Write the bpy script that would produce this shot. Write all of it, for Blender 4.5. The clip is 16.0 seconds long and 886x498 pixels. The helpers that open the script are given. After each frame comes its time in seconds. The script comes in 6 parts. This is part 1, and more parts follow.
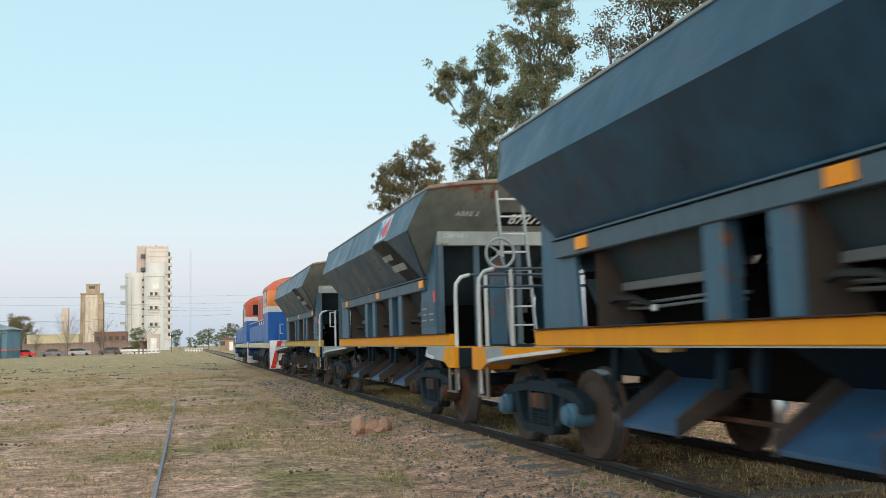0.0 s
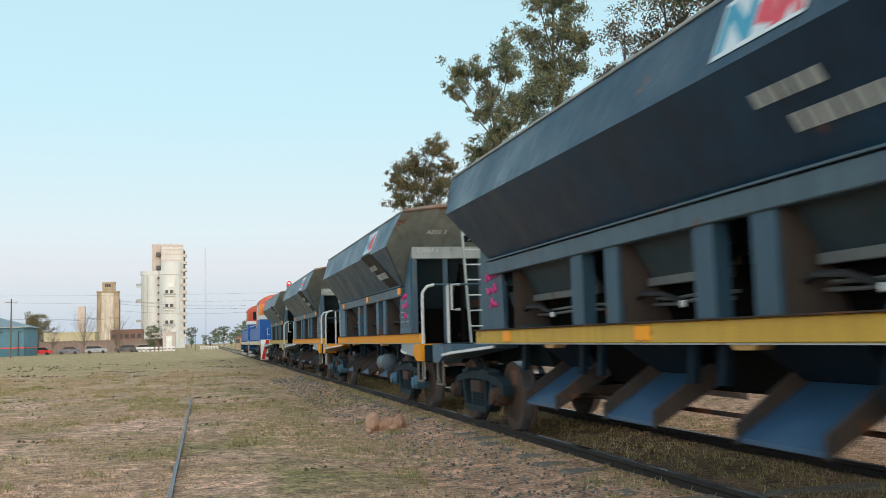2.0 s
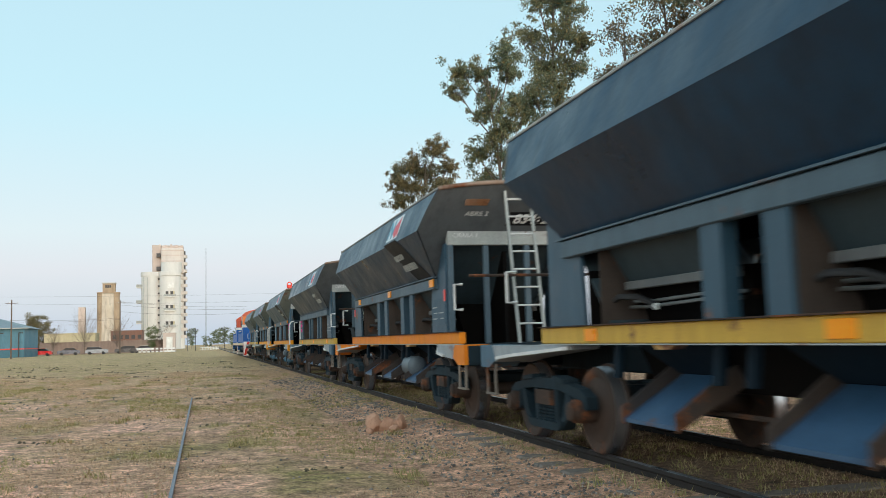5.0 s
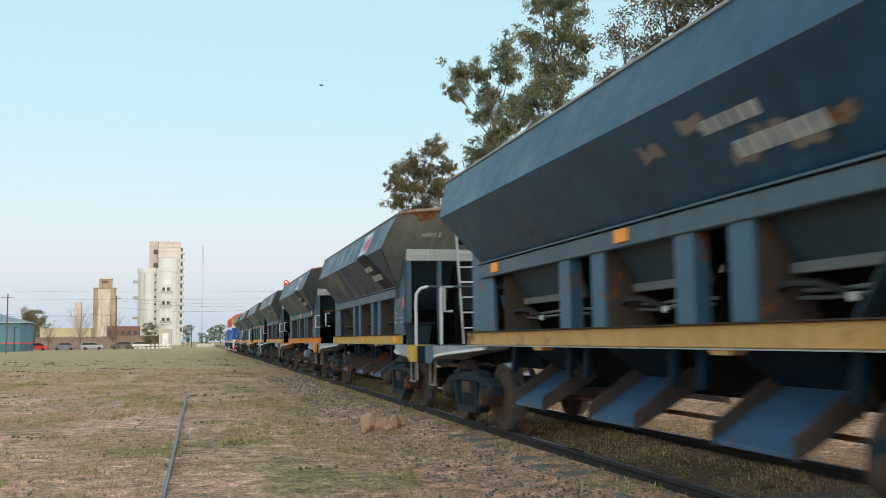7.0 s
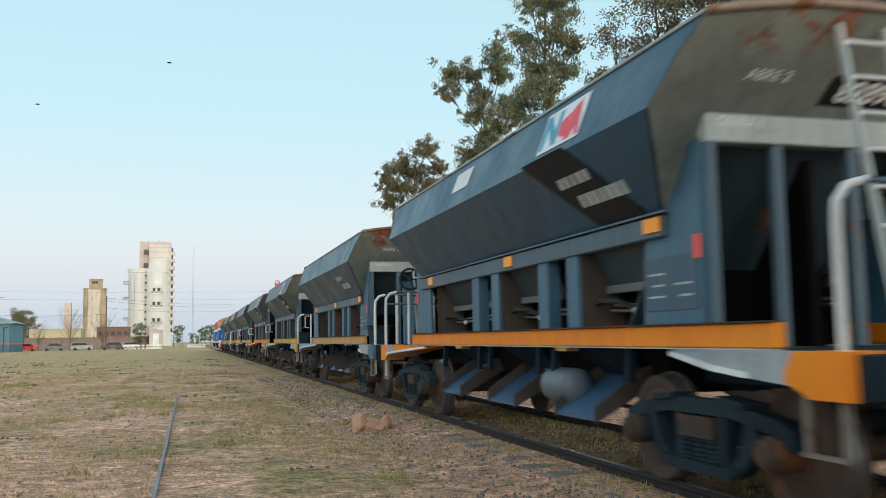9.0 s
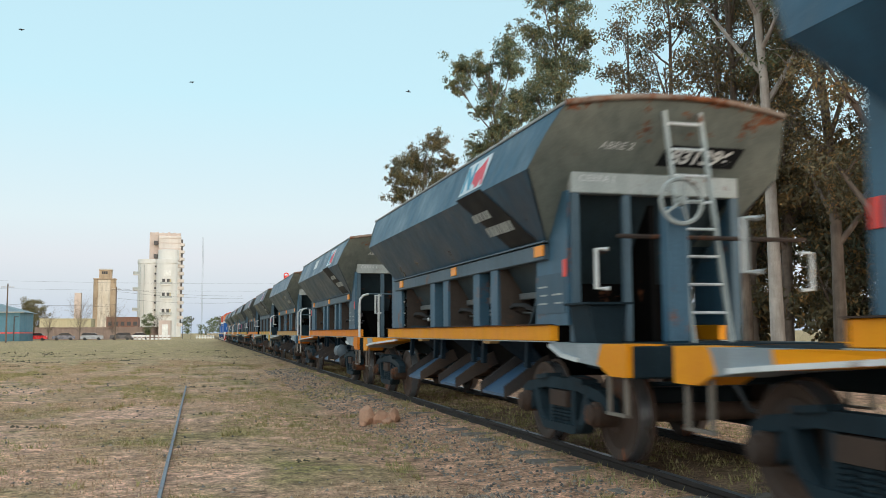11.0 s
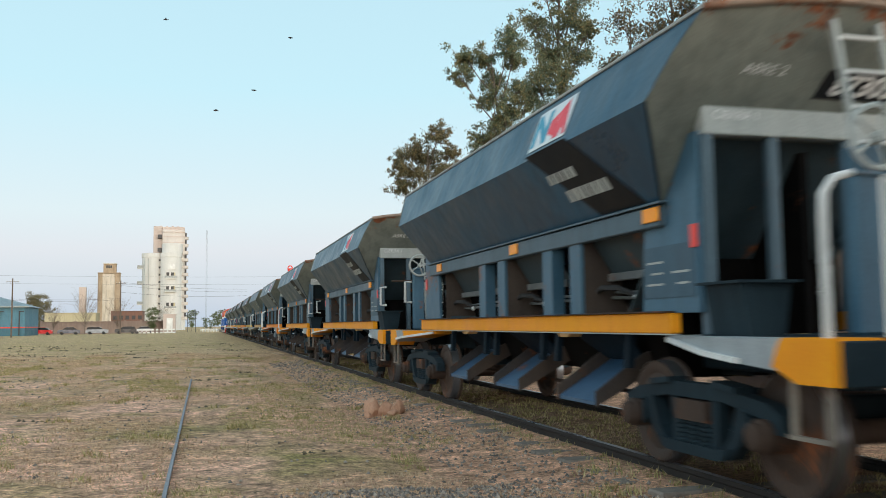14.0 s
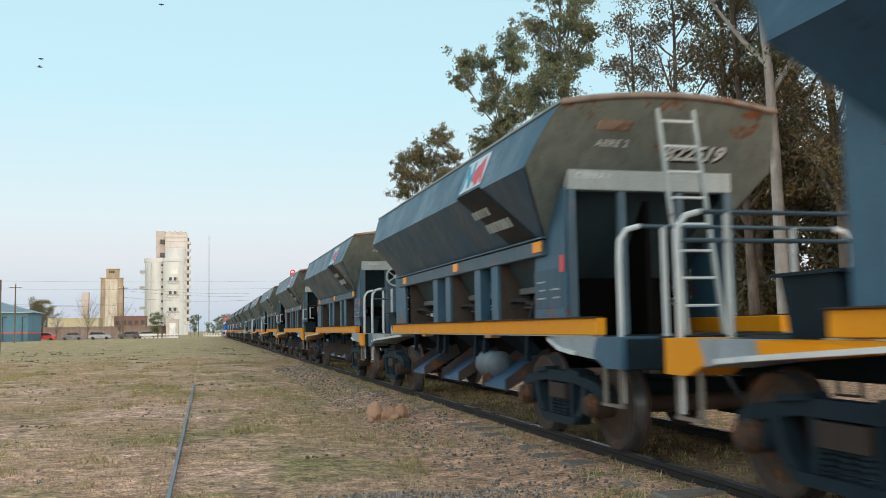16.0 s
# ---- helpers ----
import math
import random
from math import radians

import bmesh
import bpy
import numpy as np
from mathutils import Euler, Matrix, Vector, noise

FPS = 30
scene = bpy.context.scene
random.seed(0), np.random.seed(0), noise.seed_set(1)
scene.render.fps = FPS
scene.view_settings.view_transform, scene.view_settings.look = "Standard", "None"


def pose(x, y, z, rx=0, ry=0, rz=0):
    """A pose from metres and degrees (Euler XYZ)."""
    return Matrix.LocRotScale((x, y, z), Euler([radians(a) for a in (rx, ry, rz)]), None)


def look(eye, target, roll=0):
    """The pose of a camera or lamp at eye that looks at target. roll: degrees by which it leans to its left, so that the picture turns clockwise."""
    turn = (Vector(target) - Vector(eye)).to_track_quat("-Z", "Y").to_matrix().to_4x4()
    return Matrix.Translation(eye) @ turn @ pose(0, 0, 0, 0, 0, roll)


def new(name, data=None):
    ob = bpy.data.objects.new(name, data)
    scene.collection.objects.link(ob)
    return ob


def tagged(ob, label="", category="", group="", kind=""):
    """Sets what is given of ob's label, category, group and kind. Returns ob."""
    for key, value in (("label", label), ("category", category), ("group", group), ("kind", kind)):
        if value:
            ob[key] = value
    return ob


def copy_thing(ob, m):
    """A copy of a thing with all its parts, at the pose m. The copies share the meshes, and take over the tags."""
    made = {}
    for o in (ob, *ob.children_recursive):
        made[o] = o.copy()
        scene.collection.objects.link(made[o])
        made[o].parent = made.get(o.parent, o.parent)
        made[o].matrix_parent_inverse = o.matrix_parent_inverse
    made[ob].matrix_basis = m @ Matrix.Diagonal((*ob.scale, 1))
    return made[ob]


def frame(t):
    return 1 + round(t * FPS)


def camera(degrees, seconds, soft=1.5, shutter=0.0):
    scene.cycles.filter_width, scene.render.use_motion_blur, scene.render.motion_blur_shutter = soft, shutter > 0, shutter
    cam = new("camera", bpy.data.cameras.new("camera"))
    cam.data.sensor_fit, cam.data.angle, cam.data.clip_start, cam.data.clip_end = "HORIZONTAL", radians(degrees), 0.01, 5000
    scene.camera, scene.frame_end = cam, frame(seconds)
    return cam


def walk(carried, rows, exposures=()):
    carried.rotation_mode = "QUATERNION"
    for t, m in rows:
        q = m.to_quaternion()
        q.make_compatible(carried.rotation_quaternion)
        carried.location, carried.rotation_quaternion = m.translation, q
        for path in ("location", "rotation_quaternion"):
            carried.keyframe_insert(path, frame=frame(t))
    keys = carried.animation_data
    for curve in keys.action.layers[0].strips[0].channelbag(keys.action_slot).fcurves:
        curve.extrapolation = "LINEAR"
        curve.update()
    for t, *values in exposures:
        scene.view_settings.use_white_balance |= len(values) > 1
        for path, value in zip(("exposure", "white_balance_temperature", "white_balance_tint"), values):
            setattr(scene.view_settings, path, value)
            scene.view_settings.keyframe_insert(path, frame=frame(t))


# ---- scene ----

# ---------- camera ----------
cam = camera(52.2, 16.0, soft=0.65, shutter=0.4)
EYE = 1.175          # above the railhead, which is z = 0
PATH = [(0.0, -15.68, 5.67, 1.59), (0.5, -15.56, 5.63, 1.69), (1.0, -15.18, 5.58, 1.53), (1.5, -15.01, 5.56, 1.71),
        (2.0, -14.79, 5.53, 1.66), (2.5, -14.80, 5.49, 1.14), (3.0, -14.78, 5.47, 1.44), (3.5, -14.78, 5.43, 1.47),
        (4.0, -14.94, 5.37, 1.40), (4.5, -14.75, 5.44, 1.33), (5.0, -14.77, 5.57, 1.72), (7.5, -15.24, 5.63, 0.58),
        (8.0, -15.48, 5.75, 0.47), (8.5, -15.34, 5.87, 0.77), (9.0, -15.56, 5.60, 0.94), (11.5, -14.99, 5.16, 0.21),
        (12.0, -14.91, 5.01, 0.45), (12.5, -14.87, 4.91, 0.41), (13.0, -15.18, 4.81, 0.31), (13.5, -14.95, 4.72, 0.86),
        (14.0, -14.79, 4.70, 0.70), (14.5, -14.73, 4.74, 0.79), (15.0, -14.81, 4.76, 1.01), (15.5, -14.68, 4.82, 0.99),
        (16.0, -14.62, 4.93, 0.96)]
walk(cam, [(t, pose(0, 0, EYE, 90 + p, r, y)) for t, y, p, r in PATH])

# ---------- sky, sun, exposure ----------
SUN_AZ, SUN_EL = 172.0, 6.0       # degrees: clockwise from ahead; above the horizon
world = bpy.data.worlds.new("dusk_sky")
scene.world = world
world.use_nodes = True
wn = world.node_tree
wn.nodes.clear()
w_out, w_bg = wn.nodes.new("ShaderNodeOutputWorld"), wn.nodes.new("ShaderNodeBackground")
w_sky = wn.nodes.new("ShaderNodeTexSky")
w_sky.sky_type, w_sky.sun_disc = "NISHITA", False
w_sky.sun_elevation, w_sky.sun_rotation = radians(SUN_EL), radians(SUN_AZ)
w_co, w_sep, w_ramp = wn.nodes.new("ShaderNodeTexCoord"), wn.nodes.new("ShaderNodeSeparateXYZ"), wn.nodes.new("ShaderNodeValToRGB")
w_mix = wn.nodes.new("ShaderNodeMix")
w_mix.data_type, w_mix.blend_type = "RGBA", "ADD"
w_mix.inputs[0].default_value = 0.025
wn.links.new(w_co.outputs["Generated"], w_sep.inputs[0])
wn.links.new(w_sep.outputs["Z"], w_ramp.inputs[0])
SKY = [(0.0, (0.50, 0.62, 0.77)), (0.025, (0.55, 0.645, 0.785)), (0.05, (0.61, 0.685, 0.80)), (0.08, (0.70, 0.735, 0.825)), (0.12, (0.70, 0.81, 0.875)), (0.25, (0.56, 0.83, 0.93)),
       (0.5, (0.50, 0.75, 0.86)), (1.0, (0.48, 0.64, 0.74))]
ramp = w_ramp.color_ramp
while len(ramp.elements) < len(SKY):
    ramp.elements.new(0.5)
for e, (p, c) in zip(ramp.elements, SKY):
    e.position, e.color = p, (*c, 1)
wn.links.new(w_ramp.outputs["Color"], w_mix.inputs[6])
wn.links.new(w_sky.outputs["Color"], w_mix.inputs[7])
# afterglow: the sky is warmer and brighter on the side where the sun goes down
w_dot, w_fall, w_low, w_fac, w_glow = [wn.nodes.new(n) for n in ("ShaderNodeVectorMath", "ShaderNodeMapRange", "ShaderNodeMapRange", "ShaderNodeMath", "ShaderNodeMix")]
w_dot.operation = "DOT_PRODUCT"
w_dot.inputs[1].default_value = (math.sin(radians(SUN_AZ)), math.cos(radians(SUN_AZ)), 0.0)
wn.links.new(w_co.outputs["Generated"], w_dot.inputs[0])
w_fall.interpolation_type = "SMOOTHSTEP"
w_fall.inputs[1].default_value, w_fall.inputs[2].default_value = -0.6, 0.85
wn.links.new(w_dot.outputs["Value"], w_fall.inputs[0])
w_low.inputs[1].default_value, w_low.inputs[2].default_value, w_low.inputs[3].default_value, w_low.inputs[4].default_value = 0.0, 0.9, 1.0, 0.25
wn.links.new(w_sep.outputs["Z"], w_low.inputs[0])
w_fac.operation = "MULTIPLY"
wn.links.new(w_fall.outputs[0], w_fac.inputs[0])
wn.links.new(w_low.outputs[0], w_fac.inputs[1])
w_glow.data_type, w_glow.blend_type = "RGBA", "ADD"
w_glow.inputs[7].default_value = (1.52, 1.42, 1.28, 1)
wn.links.new(w_fac.outputs[0], w_glow.inputs[0])
wn.links.new(w_mix.outputs[2], w_glow.inputs[6])
wn.links.new(w_glow.outputs[2], w_bg.inputs["Color"])
w_bg.inputs["Strength"].default_value = 0.96
wn.links.new(w_bg.outputs[0], w_out.inputs[0])

sun_data = bpy.data.lights.new("sun", "SUN")
sun_data.energy, sun_data.angle, sun_data.color = 0.95, radians(14), (1.0, 0.78, 0.58)
sun = new("sun", sun_data)
az, el = radians(SUN_AZ), radians(SUN_EL)
sun.matrix_world = look((0, 0, 0), (-math.sin(az) * math.cos(el), -math.cos(az) * math.cos(el), -math.sin(el)))
scene.view_settings.exposure = 0.0


# ---------- materials ----------
def nodes_of(name):
    m = bpy.data.materials.new(name)
    m.use_nodes = True
    return m, m.node_tree, m.node_tree.nodes["Principled BSDF"]


def mix_rgb(nt, fac, a, b, mode="MIX"):
    n = nt.nodes.new("ShaderNodeMix")
    n.data_type, n.blend_type = "RGBA", mode
    for sock, v in ((n.inputs[0], fac), (n.inputs[6], a), (n.inputs[7], b)):
        if hasattr(v, "is_linked") or hasattr(v, "links"):
            nt.links.new(v, sock)
        elif isinstance(v, (int, float)):
            sock.default_value = v
        else:
            sock.default_value = (*v, 1)
    return n.outputs[2]


def noise_fac(nt, co, scale, lo, hi, detail=6.0, rough=0.6, stretch=None):
    if stretch:
        mp = nt.nodes.new("ShaderNodeMapping")
        mp.inputs["Scale"].default_value = stretch
        nt.links.new(co, mp.inputs[0])
        co = mp.outputs[0]
    n = nt.nodes.new("ShaderNodeTexNoise")
    n.inputs["Scale"].default_value, n.inputs["Detail"].default_value, n.inputs["Roughness"].default_value = scale, detail, rough
    nt.links.new(co, n.inputs["Vector"])
    r = nt.nodes.new("ShaderNodeMapRange")
    r.inputs[1].default_value, r.inputs[2].default_value = lo, hi
    nt.links.new(n.outputs["Fac"], r.inputs[0])
    return r.outputs[0], n.outputs["Fac"]


def bump(nt, bsdf, height, strength, dist):
    b = nt.nodes.new("ShaderNodeBump")
    b.inputs["Strength"].default_value, b.inputs["Distance"].default_value = strength, dist
    nt.links.new(height, b.inputs["Height"])
    nt.links.new(b.outputs[0], bsdf.inputs["Normal"])


def coords(nt, local=True, spread=True):
    tc = nt.nodes.new("ShaderNodeTexCoord")
    co = tc.outputs["Object"]
    if not local:
        return nt.nodes.new("ShaderNodeNewGeometry").outputs["Position"]
    if spread:
        info, add = nt.nodes.new("ShaderNodeObjectInfo"), nt.nodes.new("ShaderNodeVectorMath")
        mul = nt.nodes.new("ShaderNodeMath")
        mul.operation, mul.inputs[1].default_value = "MULTIPLY", 57.0
        nt.links.new(info.outputs["Random"], mul.inputs[0])
        nt.links.new(co, add.inputs[0])
        nt.links.new(mul.outputs[0], add.inputs[1])
        co = add.outputs[0]
    return co


def paint(name, base, worn=None, rust=0.0, rough=0.5, grime=0.35, scale=1.0, metal=0.0, local=True, rust_top=0.0, gloss=0.5, wave=0.0):
    """Painted or bare surface: broad fading, streaks of grime that run down, spots of rust, fine grain."""
    m, nt, b = nodes_of(name)
    co = coords(nt, local)
    f1, raw = noise_fac(nt, co, 1.3 * scale, 0.3, 0.7)
    f2, _ = noise_fac(nt, co, 2.5 * scale, 0.42, 0.75, stretch=(2.5, 2.5, 0.35))
    f3, fine = noise_fac(nt, co, 60 * scale, 0.3, 0.7, 3)
    col = mix_rgb(nt, f1, base, worn or [min(1, c * 1.35 + 0.01) for c in base])
    g = nt.nodes.new("ShaderNodeMath")
    g.operation, g.inputs[1].default_value = "MULTIPLY", grime
    nt.links.new(f2, g.inputs[0])
    col = mix_rgb(nt, g.outputs[0], col, [c * 0.4 + 0.004 for c in base])
    if rust:
        f4, spots = noise_fac(nt, co, 1.9 * scale, 0.74 - rust, 0.78 - rust * 0.8, 9, 0.7)
        if rust_top:      # chipped paint along the upper edge of the sheet
            sep = nt.nodes.new("ShaderNodeSeparateXYZ")
            nt.links.new(nt.nodes.new("ShaderNodeTexCoord").outputs["Object"], sep.inputs[0])
            edge = nt.nodes.new("ShaderNodeMapRange")
            edge.inputs[1].default_value, edge.inputs[2].default_value = rust_top, rust_top + 0.5
            edge.inputs[3].default_value, edge.inputs[4].default_value = 0.0, 0.17
            nt.links.new(sep.outputs["Z"], edge.inputs[0])
            add, cut = nt.nodes.new("ShaderNodeMath"), nt.nodes.new("ShaderNodeMapRange")
            nt.links.new(spots, add.inputs[0])
            nt.links.new(edge.outputs[0], add.inputs[1])
            cut.inputs[1].default_value, cut.inputs[2].default_value = 0.66, 0.70
            nt.links.new(add.outputs[0], cut.inputs[0])
            f4 = cut.outputs[0]
        f5, _ = noise_fac(nt, co, 9 * scale, 0.35, 0.65)
        col = mix_rgb(nt, f4, col, mix_rgb(nt, f5, (0.10, 0.04, 0.02), (0.24, 0.085, 0.035)))
    col = mix_rgb(nt, 0.12, col, mix_rgb(nt, f3, (0, 0, 0), (1, 1, 1)), "OVERLAY")
    nt.links.new(col, b.inputs["Base Color"])
    rr = nt.nodes.new("ShaderNodeMapRange")
    rr.inputs[3].default_value, rr.inputs[4].default_value = max(0.05, rough - 0.12), min(1, rough + 0.15)
    nt.links.new(f1, rr.inputs[0])
    nt.links.new(rr.outputs[0], b.inputs["Roughness"])
    b.inputs["Metallic"].default_value = metal
    b.inputs["Specular IOR Level"].default_value = gloss
    if wave:              # sheet that is no longer flat
        dent = nt.nodes.new("ShaderNodeMath")
        dent.operation, dent.inputs[1].default_value = "MULTIPLY_ADD", wave
        nt.links.new(raw, dent.inputs[0])
        nt.links.new(fine, dent.inputs[2])
        fine = dent.outputs[0]
    bump(nt, b, fine, 0.12, 0.004)
    return m


M = {}
M["body"] = paint("hopper_paint", (0.003, 0.038, 0.078), (0.018, 0.084, 0.145), rust=0.075, rough=0.38, grime=0.6, gloss=0.42, wave=60)
M["end"] = paint("hopper_end_paint", (0.135, 0.158, 0.142), (0.215, 0.235, 0.205), rust=0.15, rough=0.62, grime=0.55, rust_top=2.95, wave=40)
M["beam"] = paint("frame_paint", (0.050, 0.090, 0.122), (0.085, 0.135, 0.170), rust=0.13, rough=0.55, grime=0.4)
M["plate"] = paint("plate_paint", (0.030, 0.092, 0.150), (0.064, 0.145, 0.210), rust=0.16, rough=0.5)
M["plate_deep"] = paint("deep_plate_paint", (0.020, 0.062, 0.100), (0.044, 0.098, 0.142), rust=0.12, rough=0.5)
M["header"] = paint("header_paint", (0.33, 0.36, 0.35), (0.44, 0.46, 0.44), rust=0.14, rough=0.6)
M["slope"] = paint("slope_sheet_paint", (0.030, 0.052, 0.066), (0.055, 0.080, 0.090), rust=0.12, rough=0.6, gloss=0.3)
M["end_dark"] = paint("dark_end_paint", (0.07, 0.085, 0.095), (0.115, 0.13, 0.14), rust=0.07, rough=0.6, grime=0.5)
# near-black for the hopper's recesses: their shade is put into the colour
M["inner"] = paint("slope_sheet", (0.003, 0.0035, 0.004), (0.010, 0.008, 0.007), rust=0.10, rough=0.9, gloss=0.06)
M["body_deep"] = paint("navy_hopper_paint", (0.002, 0.021, 0.048), (0.008, 0.046, 0.092), rust=0.07, rough=0.38, grime=0.6, gloss=0.36, wave=60)
M["orange"] = paint("orange_sill", (0.80, 0.275, 0.004), (0.84, 0.34, 0.010), rust=0.06, rough=0.55, grime=0.15, gloss=0.25)
M["tan"] = paint("faded_sill", (0.50, 0.27, 0.07), (0.58, 0.34, 0.12), rust=0.15, rough=0.65, grime=0.4)
M["amber"] = paint("amber_sill", (0.76, 0.20, 0.008), (0.82, 0.26, 0.015), rust=0.06, rough=0.55, grime=0.25, gloss=0.25)
M["ochre"] = paint("ochre_sill", (0.58, 0.33, 0.035), (0.62, 0.38, 0.06), rust=0.13, rough=0.6, grime=0.4)
M["white"] = paint("white_paint", (0.62, 0.63, 0.62), (0.74, 0.75, 0.74), rust=0.1, rough=0.5)
M["rust_white"] = paint("rusted_white", (0.62, 0.55, 0.48), (0.42, 0.20, 0.09), rust=0.24, rough=0.7)
M["logo_white"] = paint("panel_white", (0.60, 0.66, 0.70), (0.72, 0.76, 0.78), rough=0.5, grime=0.25)
M["logo_blue"] = paint("panel_blue", (0.03, 0.24, 0.36), rough=0.5, grime=0.2)
M["logo_red"] = paint("panel_red", (0.62, 0.04, 0.06), rough=0.5, grime=0.2)
M["black"] = paint("black_panel", (0.005, 0.006, 0.008), (0.011, 0.013, 0.016), rough=0.55, gloss=0.2)
M["reflector"] = paint("amber_reflector", (0.95, 0.28, 0.0), rough=0.35, grime=0.05, gloss=0.3)
M["red"] = paint("red_reflector", (0.65, 0.035, 0.02), rough=0.35, grime=0.15)
M["pink"] = paint("pink_spray", (0.62, 0.05, 0.22), rough=0.6, grime=0.1)
M["cap"] = paint("chipped_edge", (0.20, 0.165, 0.14), (0.30, 0.22, 0.17), rust=0.22, rough=0.75, gloss=0.2)
# dark blue taken near black: the shade under the sill is in the colour
M["under"] = paint("shaded_blue_under_paint", (0.004, 0.011, 0.020), (0.009, 0.022, 0.034), rust=0.08, rough=0.7, gloss=0.12)
M["web"] = paint("dusty_web_plate", (0.058, 0.047, 0.041), (0.098, 0.074, 0.060), rust=0.15, rough=0.85, gloss=0.2)
M["brace"] = paint("dull_brace", (0.115, 0.125, 0.13), (0.19, 0.195, 0.19), rust=0.12, rough=0.7, gloss=0.25)
M["cheek"] = paint("cheek_plate", (0.034, 0.036, 0.042), (0.085, 0.06, 0.045), rust=0.17, rough=0.75, gloss=0.25)
M["step"] = paint("worn_step_paint", (0.14, 0.12, 0.105), (0.27, 0.23, 0.19), rust=0.16, rough=0.7, gloss=0.25)
M["cast"] = paint("cast_steel", (0.006, 0.016, 0.024), (0.020, 0.036, 0.046), rust=0.09, rough=0.68, grime=0.5, gloss=0.16)
M["wheel"] = paint("wheel_steel", (0.042, 0.031, 0.026), (0.090, 0.058, 0.044), rust=0.16, rough=0.7, gloss=0.2)
M["tread"] = paint("tread_steel", (0.30, 0.31, 0.33), rough=0.3, metal=0.9, grime=0.4)
M["axlebox"] = paint("axlebox_blue", (0.045, 0.13, 0.21), (0.07, 0.17, 0.25), rust=0.18, rough=0.55)
M["chute"] = paint("chute_paint", (0.022, 0.068, 0.140), (0.046, 0.106, 0.188), rust=0.12, rough=0.42)
M["rusty"] = paint("rusted_steel", (0.040, 0.030, 0.026), (0.074, 0.048, 0.036), rust=0.2, rough=0.8, gloss=0.2)
M["tank"] = paint("tank_paint", (0.25, 0.30, 0.335), (0.40, 0.44, 0.465), rust=0.14, rough=0.5)
M["vessel"] = paint("vessel_paint", (0.075, 0.105, 0.13), (0.12, 0.15, 0.17), rust=0.14, rough=0.5)
M["rubber"] = paint("hose_rubber", (0.015, 0.015, 0.016), rough=0.7)
M["rail"] = paint("rail_steel", (0.018, 0.016, 0.016), (0.036, 0.029, 0.026), rust=0.1, rough=0.7, local=False, gloss=0.25)
M["railhead"] = paint("rail_head", (0.34, 0.36, 0.40), (0.46, 0.48, 0.52), rough=0.3, metal=0.9, grime=0.4, local=False)
M["old_rail"] = paint("old_rail_steel", (0.12, 0.13, 0.16), (0.20, 0.20, 0.23), rust=0.16, rough=0.5, local=False)
M["sleeper"] = paint("sleeper_wood", (0.15, 0.125, 0.105), (0.24, 0.205, 0.175), rough=0.9, grime=0.6, scale=2)


def mesh_of(bm, name, mat, smooth=None):
    if smooth is not None:
        for f in bm.faces:
            f.smooth = True
    me = bpy.data.meshes.new(name)
    bmesh.ops.recalc_face_normals(bm, faces=bm.faces[:])
    bm.to_mesh(me)
    bm.free()
    me.materials.append(mat)
    if smooth is not None:
        me.set_sharp_from_angle(angle=radians(smooth))
    return me


def part(name, bm, mat, parent=None, label="", smooth=None, at=None):
    """Link a bmesh, or a mesh made before, as one object under a thing or a part."""
    me = bm if isinstance(bm, bpy.types.Mesh) else mesh_of(bm, name, mat, smooth)
    ob = new(name, me)
    if parent is not None:
        ob.parent = parent
    if at is not None:
        ob.matrix_basis = at
    return tagged(ob, label)


def thing(name, label, category, group="", at=None):
    ob = new(name)
    ob.empty_display_size = 0.2
    if at is not None:
        ob.matrix_basis = at
    return tagged(ob, label, category, group)


def box(bm, lo, hi, bevel=0.0):
    """An axis-aligned box from corner to corner, with a bevel."""
    lo, hi = Vector(lo), Vector(hi)
    r = bmesh.ops.create_cube(bm, size=1, matrix=Matrix.Translation((lo + hi) / 2) @ Matrix.Diagonal((*(hi - lo), 1)))
    if bevel:
        es = list({e for v in r["verts"] for e in v.link_edges})
        bmesh.ops.bevel(bm, geom=es, offset=bevel, segments=1, affect="EDGES")
    return bm


def prism(bm, pts, axis, a, b):
    """A polygon in the other two axes, drawn out along one from a to b."""
    def p3(p, d):
        return {0: (d, p[0], p[1]), 1: (p[0], d, p[1]), 2: (p[0], p[1], d)}[axis]
    va, vb = [bm.verts.new(p3(p, a)) for p in pts], [bm.verts.new(p3(p, b)) for p in pts]
    bm.faces.new(va)
    bm.faces.new(vb[::-1])
    for i in range(len(pts)):
        j = (i + 1) % len(pts)
        bm.faces.new((va[i], vb[i], vb[j], va[j]))
    return bm


def tube(bm, pts, r, n=8, r2=None):
    """A round bar along a line of points, tapering from r to r2."""
    pts = [Vector(p) for p in pts]
    r2 = r if r2 is None else r2
    rings = []
    for i, p in enumerate(pts):
        d = (pts[min(i + 1, len(pts) - 1)] - pts[max(i - 1, 0)]).normalized()
        u = d.orthogonal().normalized()
        if rings:
            u = (last - d * last.dot(d)).normalized()
        last = u
        v, rr = d.cross(u), r + (r2 - r) * i / (len(pts) - 1)
        rings.append([bm.verts.new(p + (u * math.cos(k * math.tau / n) + v * math.sin(k * math.tau / n)) * rr) for k in range(n)])
    for a, b in zip(rings, rings[1:]):
        for k in range(n):
            bm.faces.new((a[k], a[(k + 1) % n], b[(k + 1) % n], b[k]))
    bm.faces.new(rings[0][::-1])
    bm.faces.new(rings[-1])
    return bm


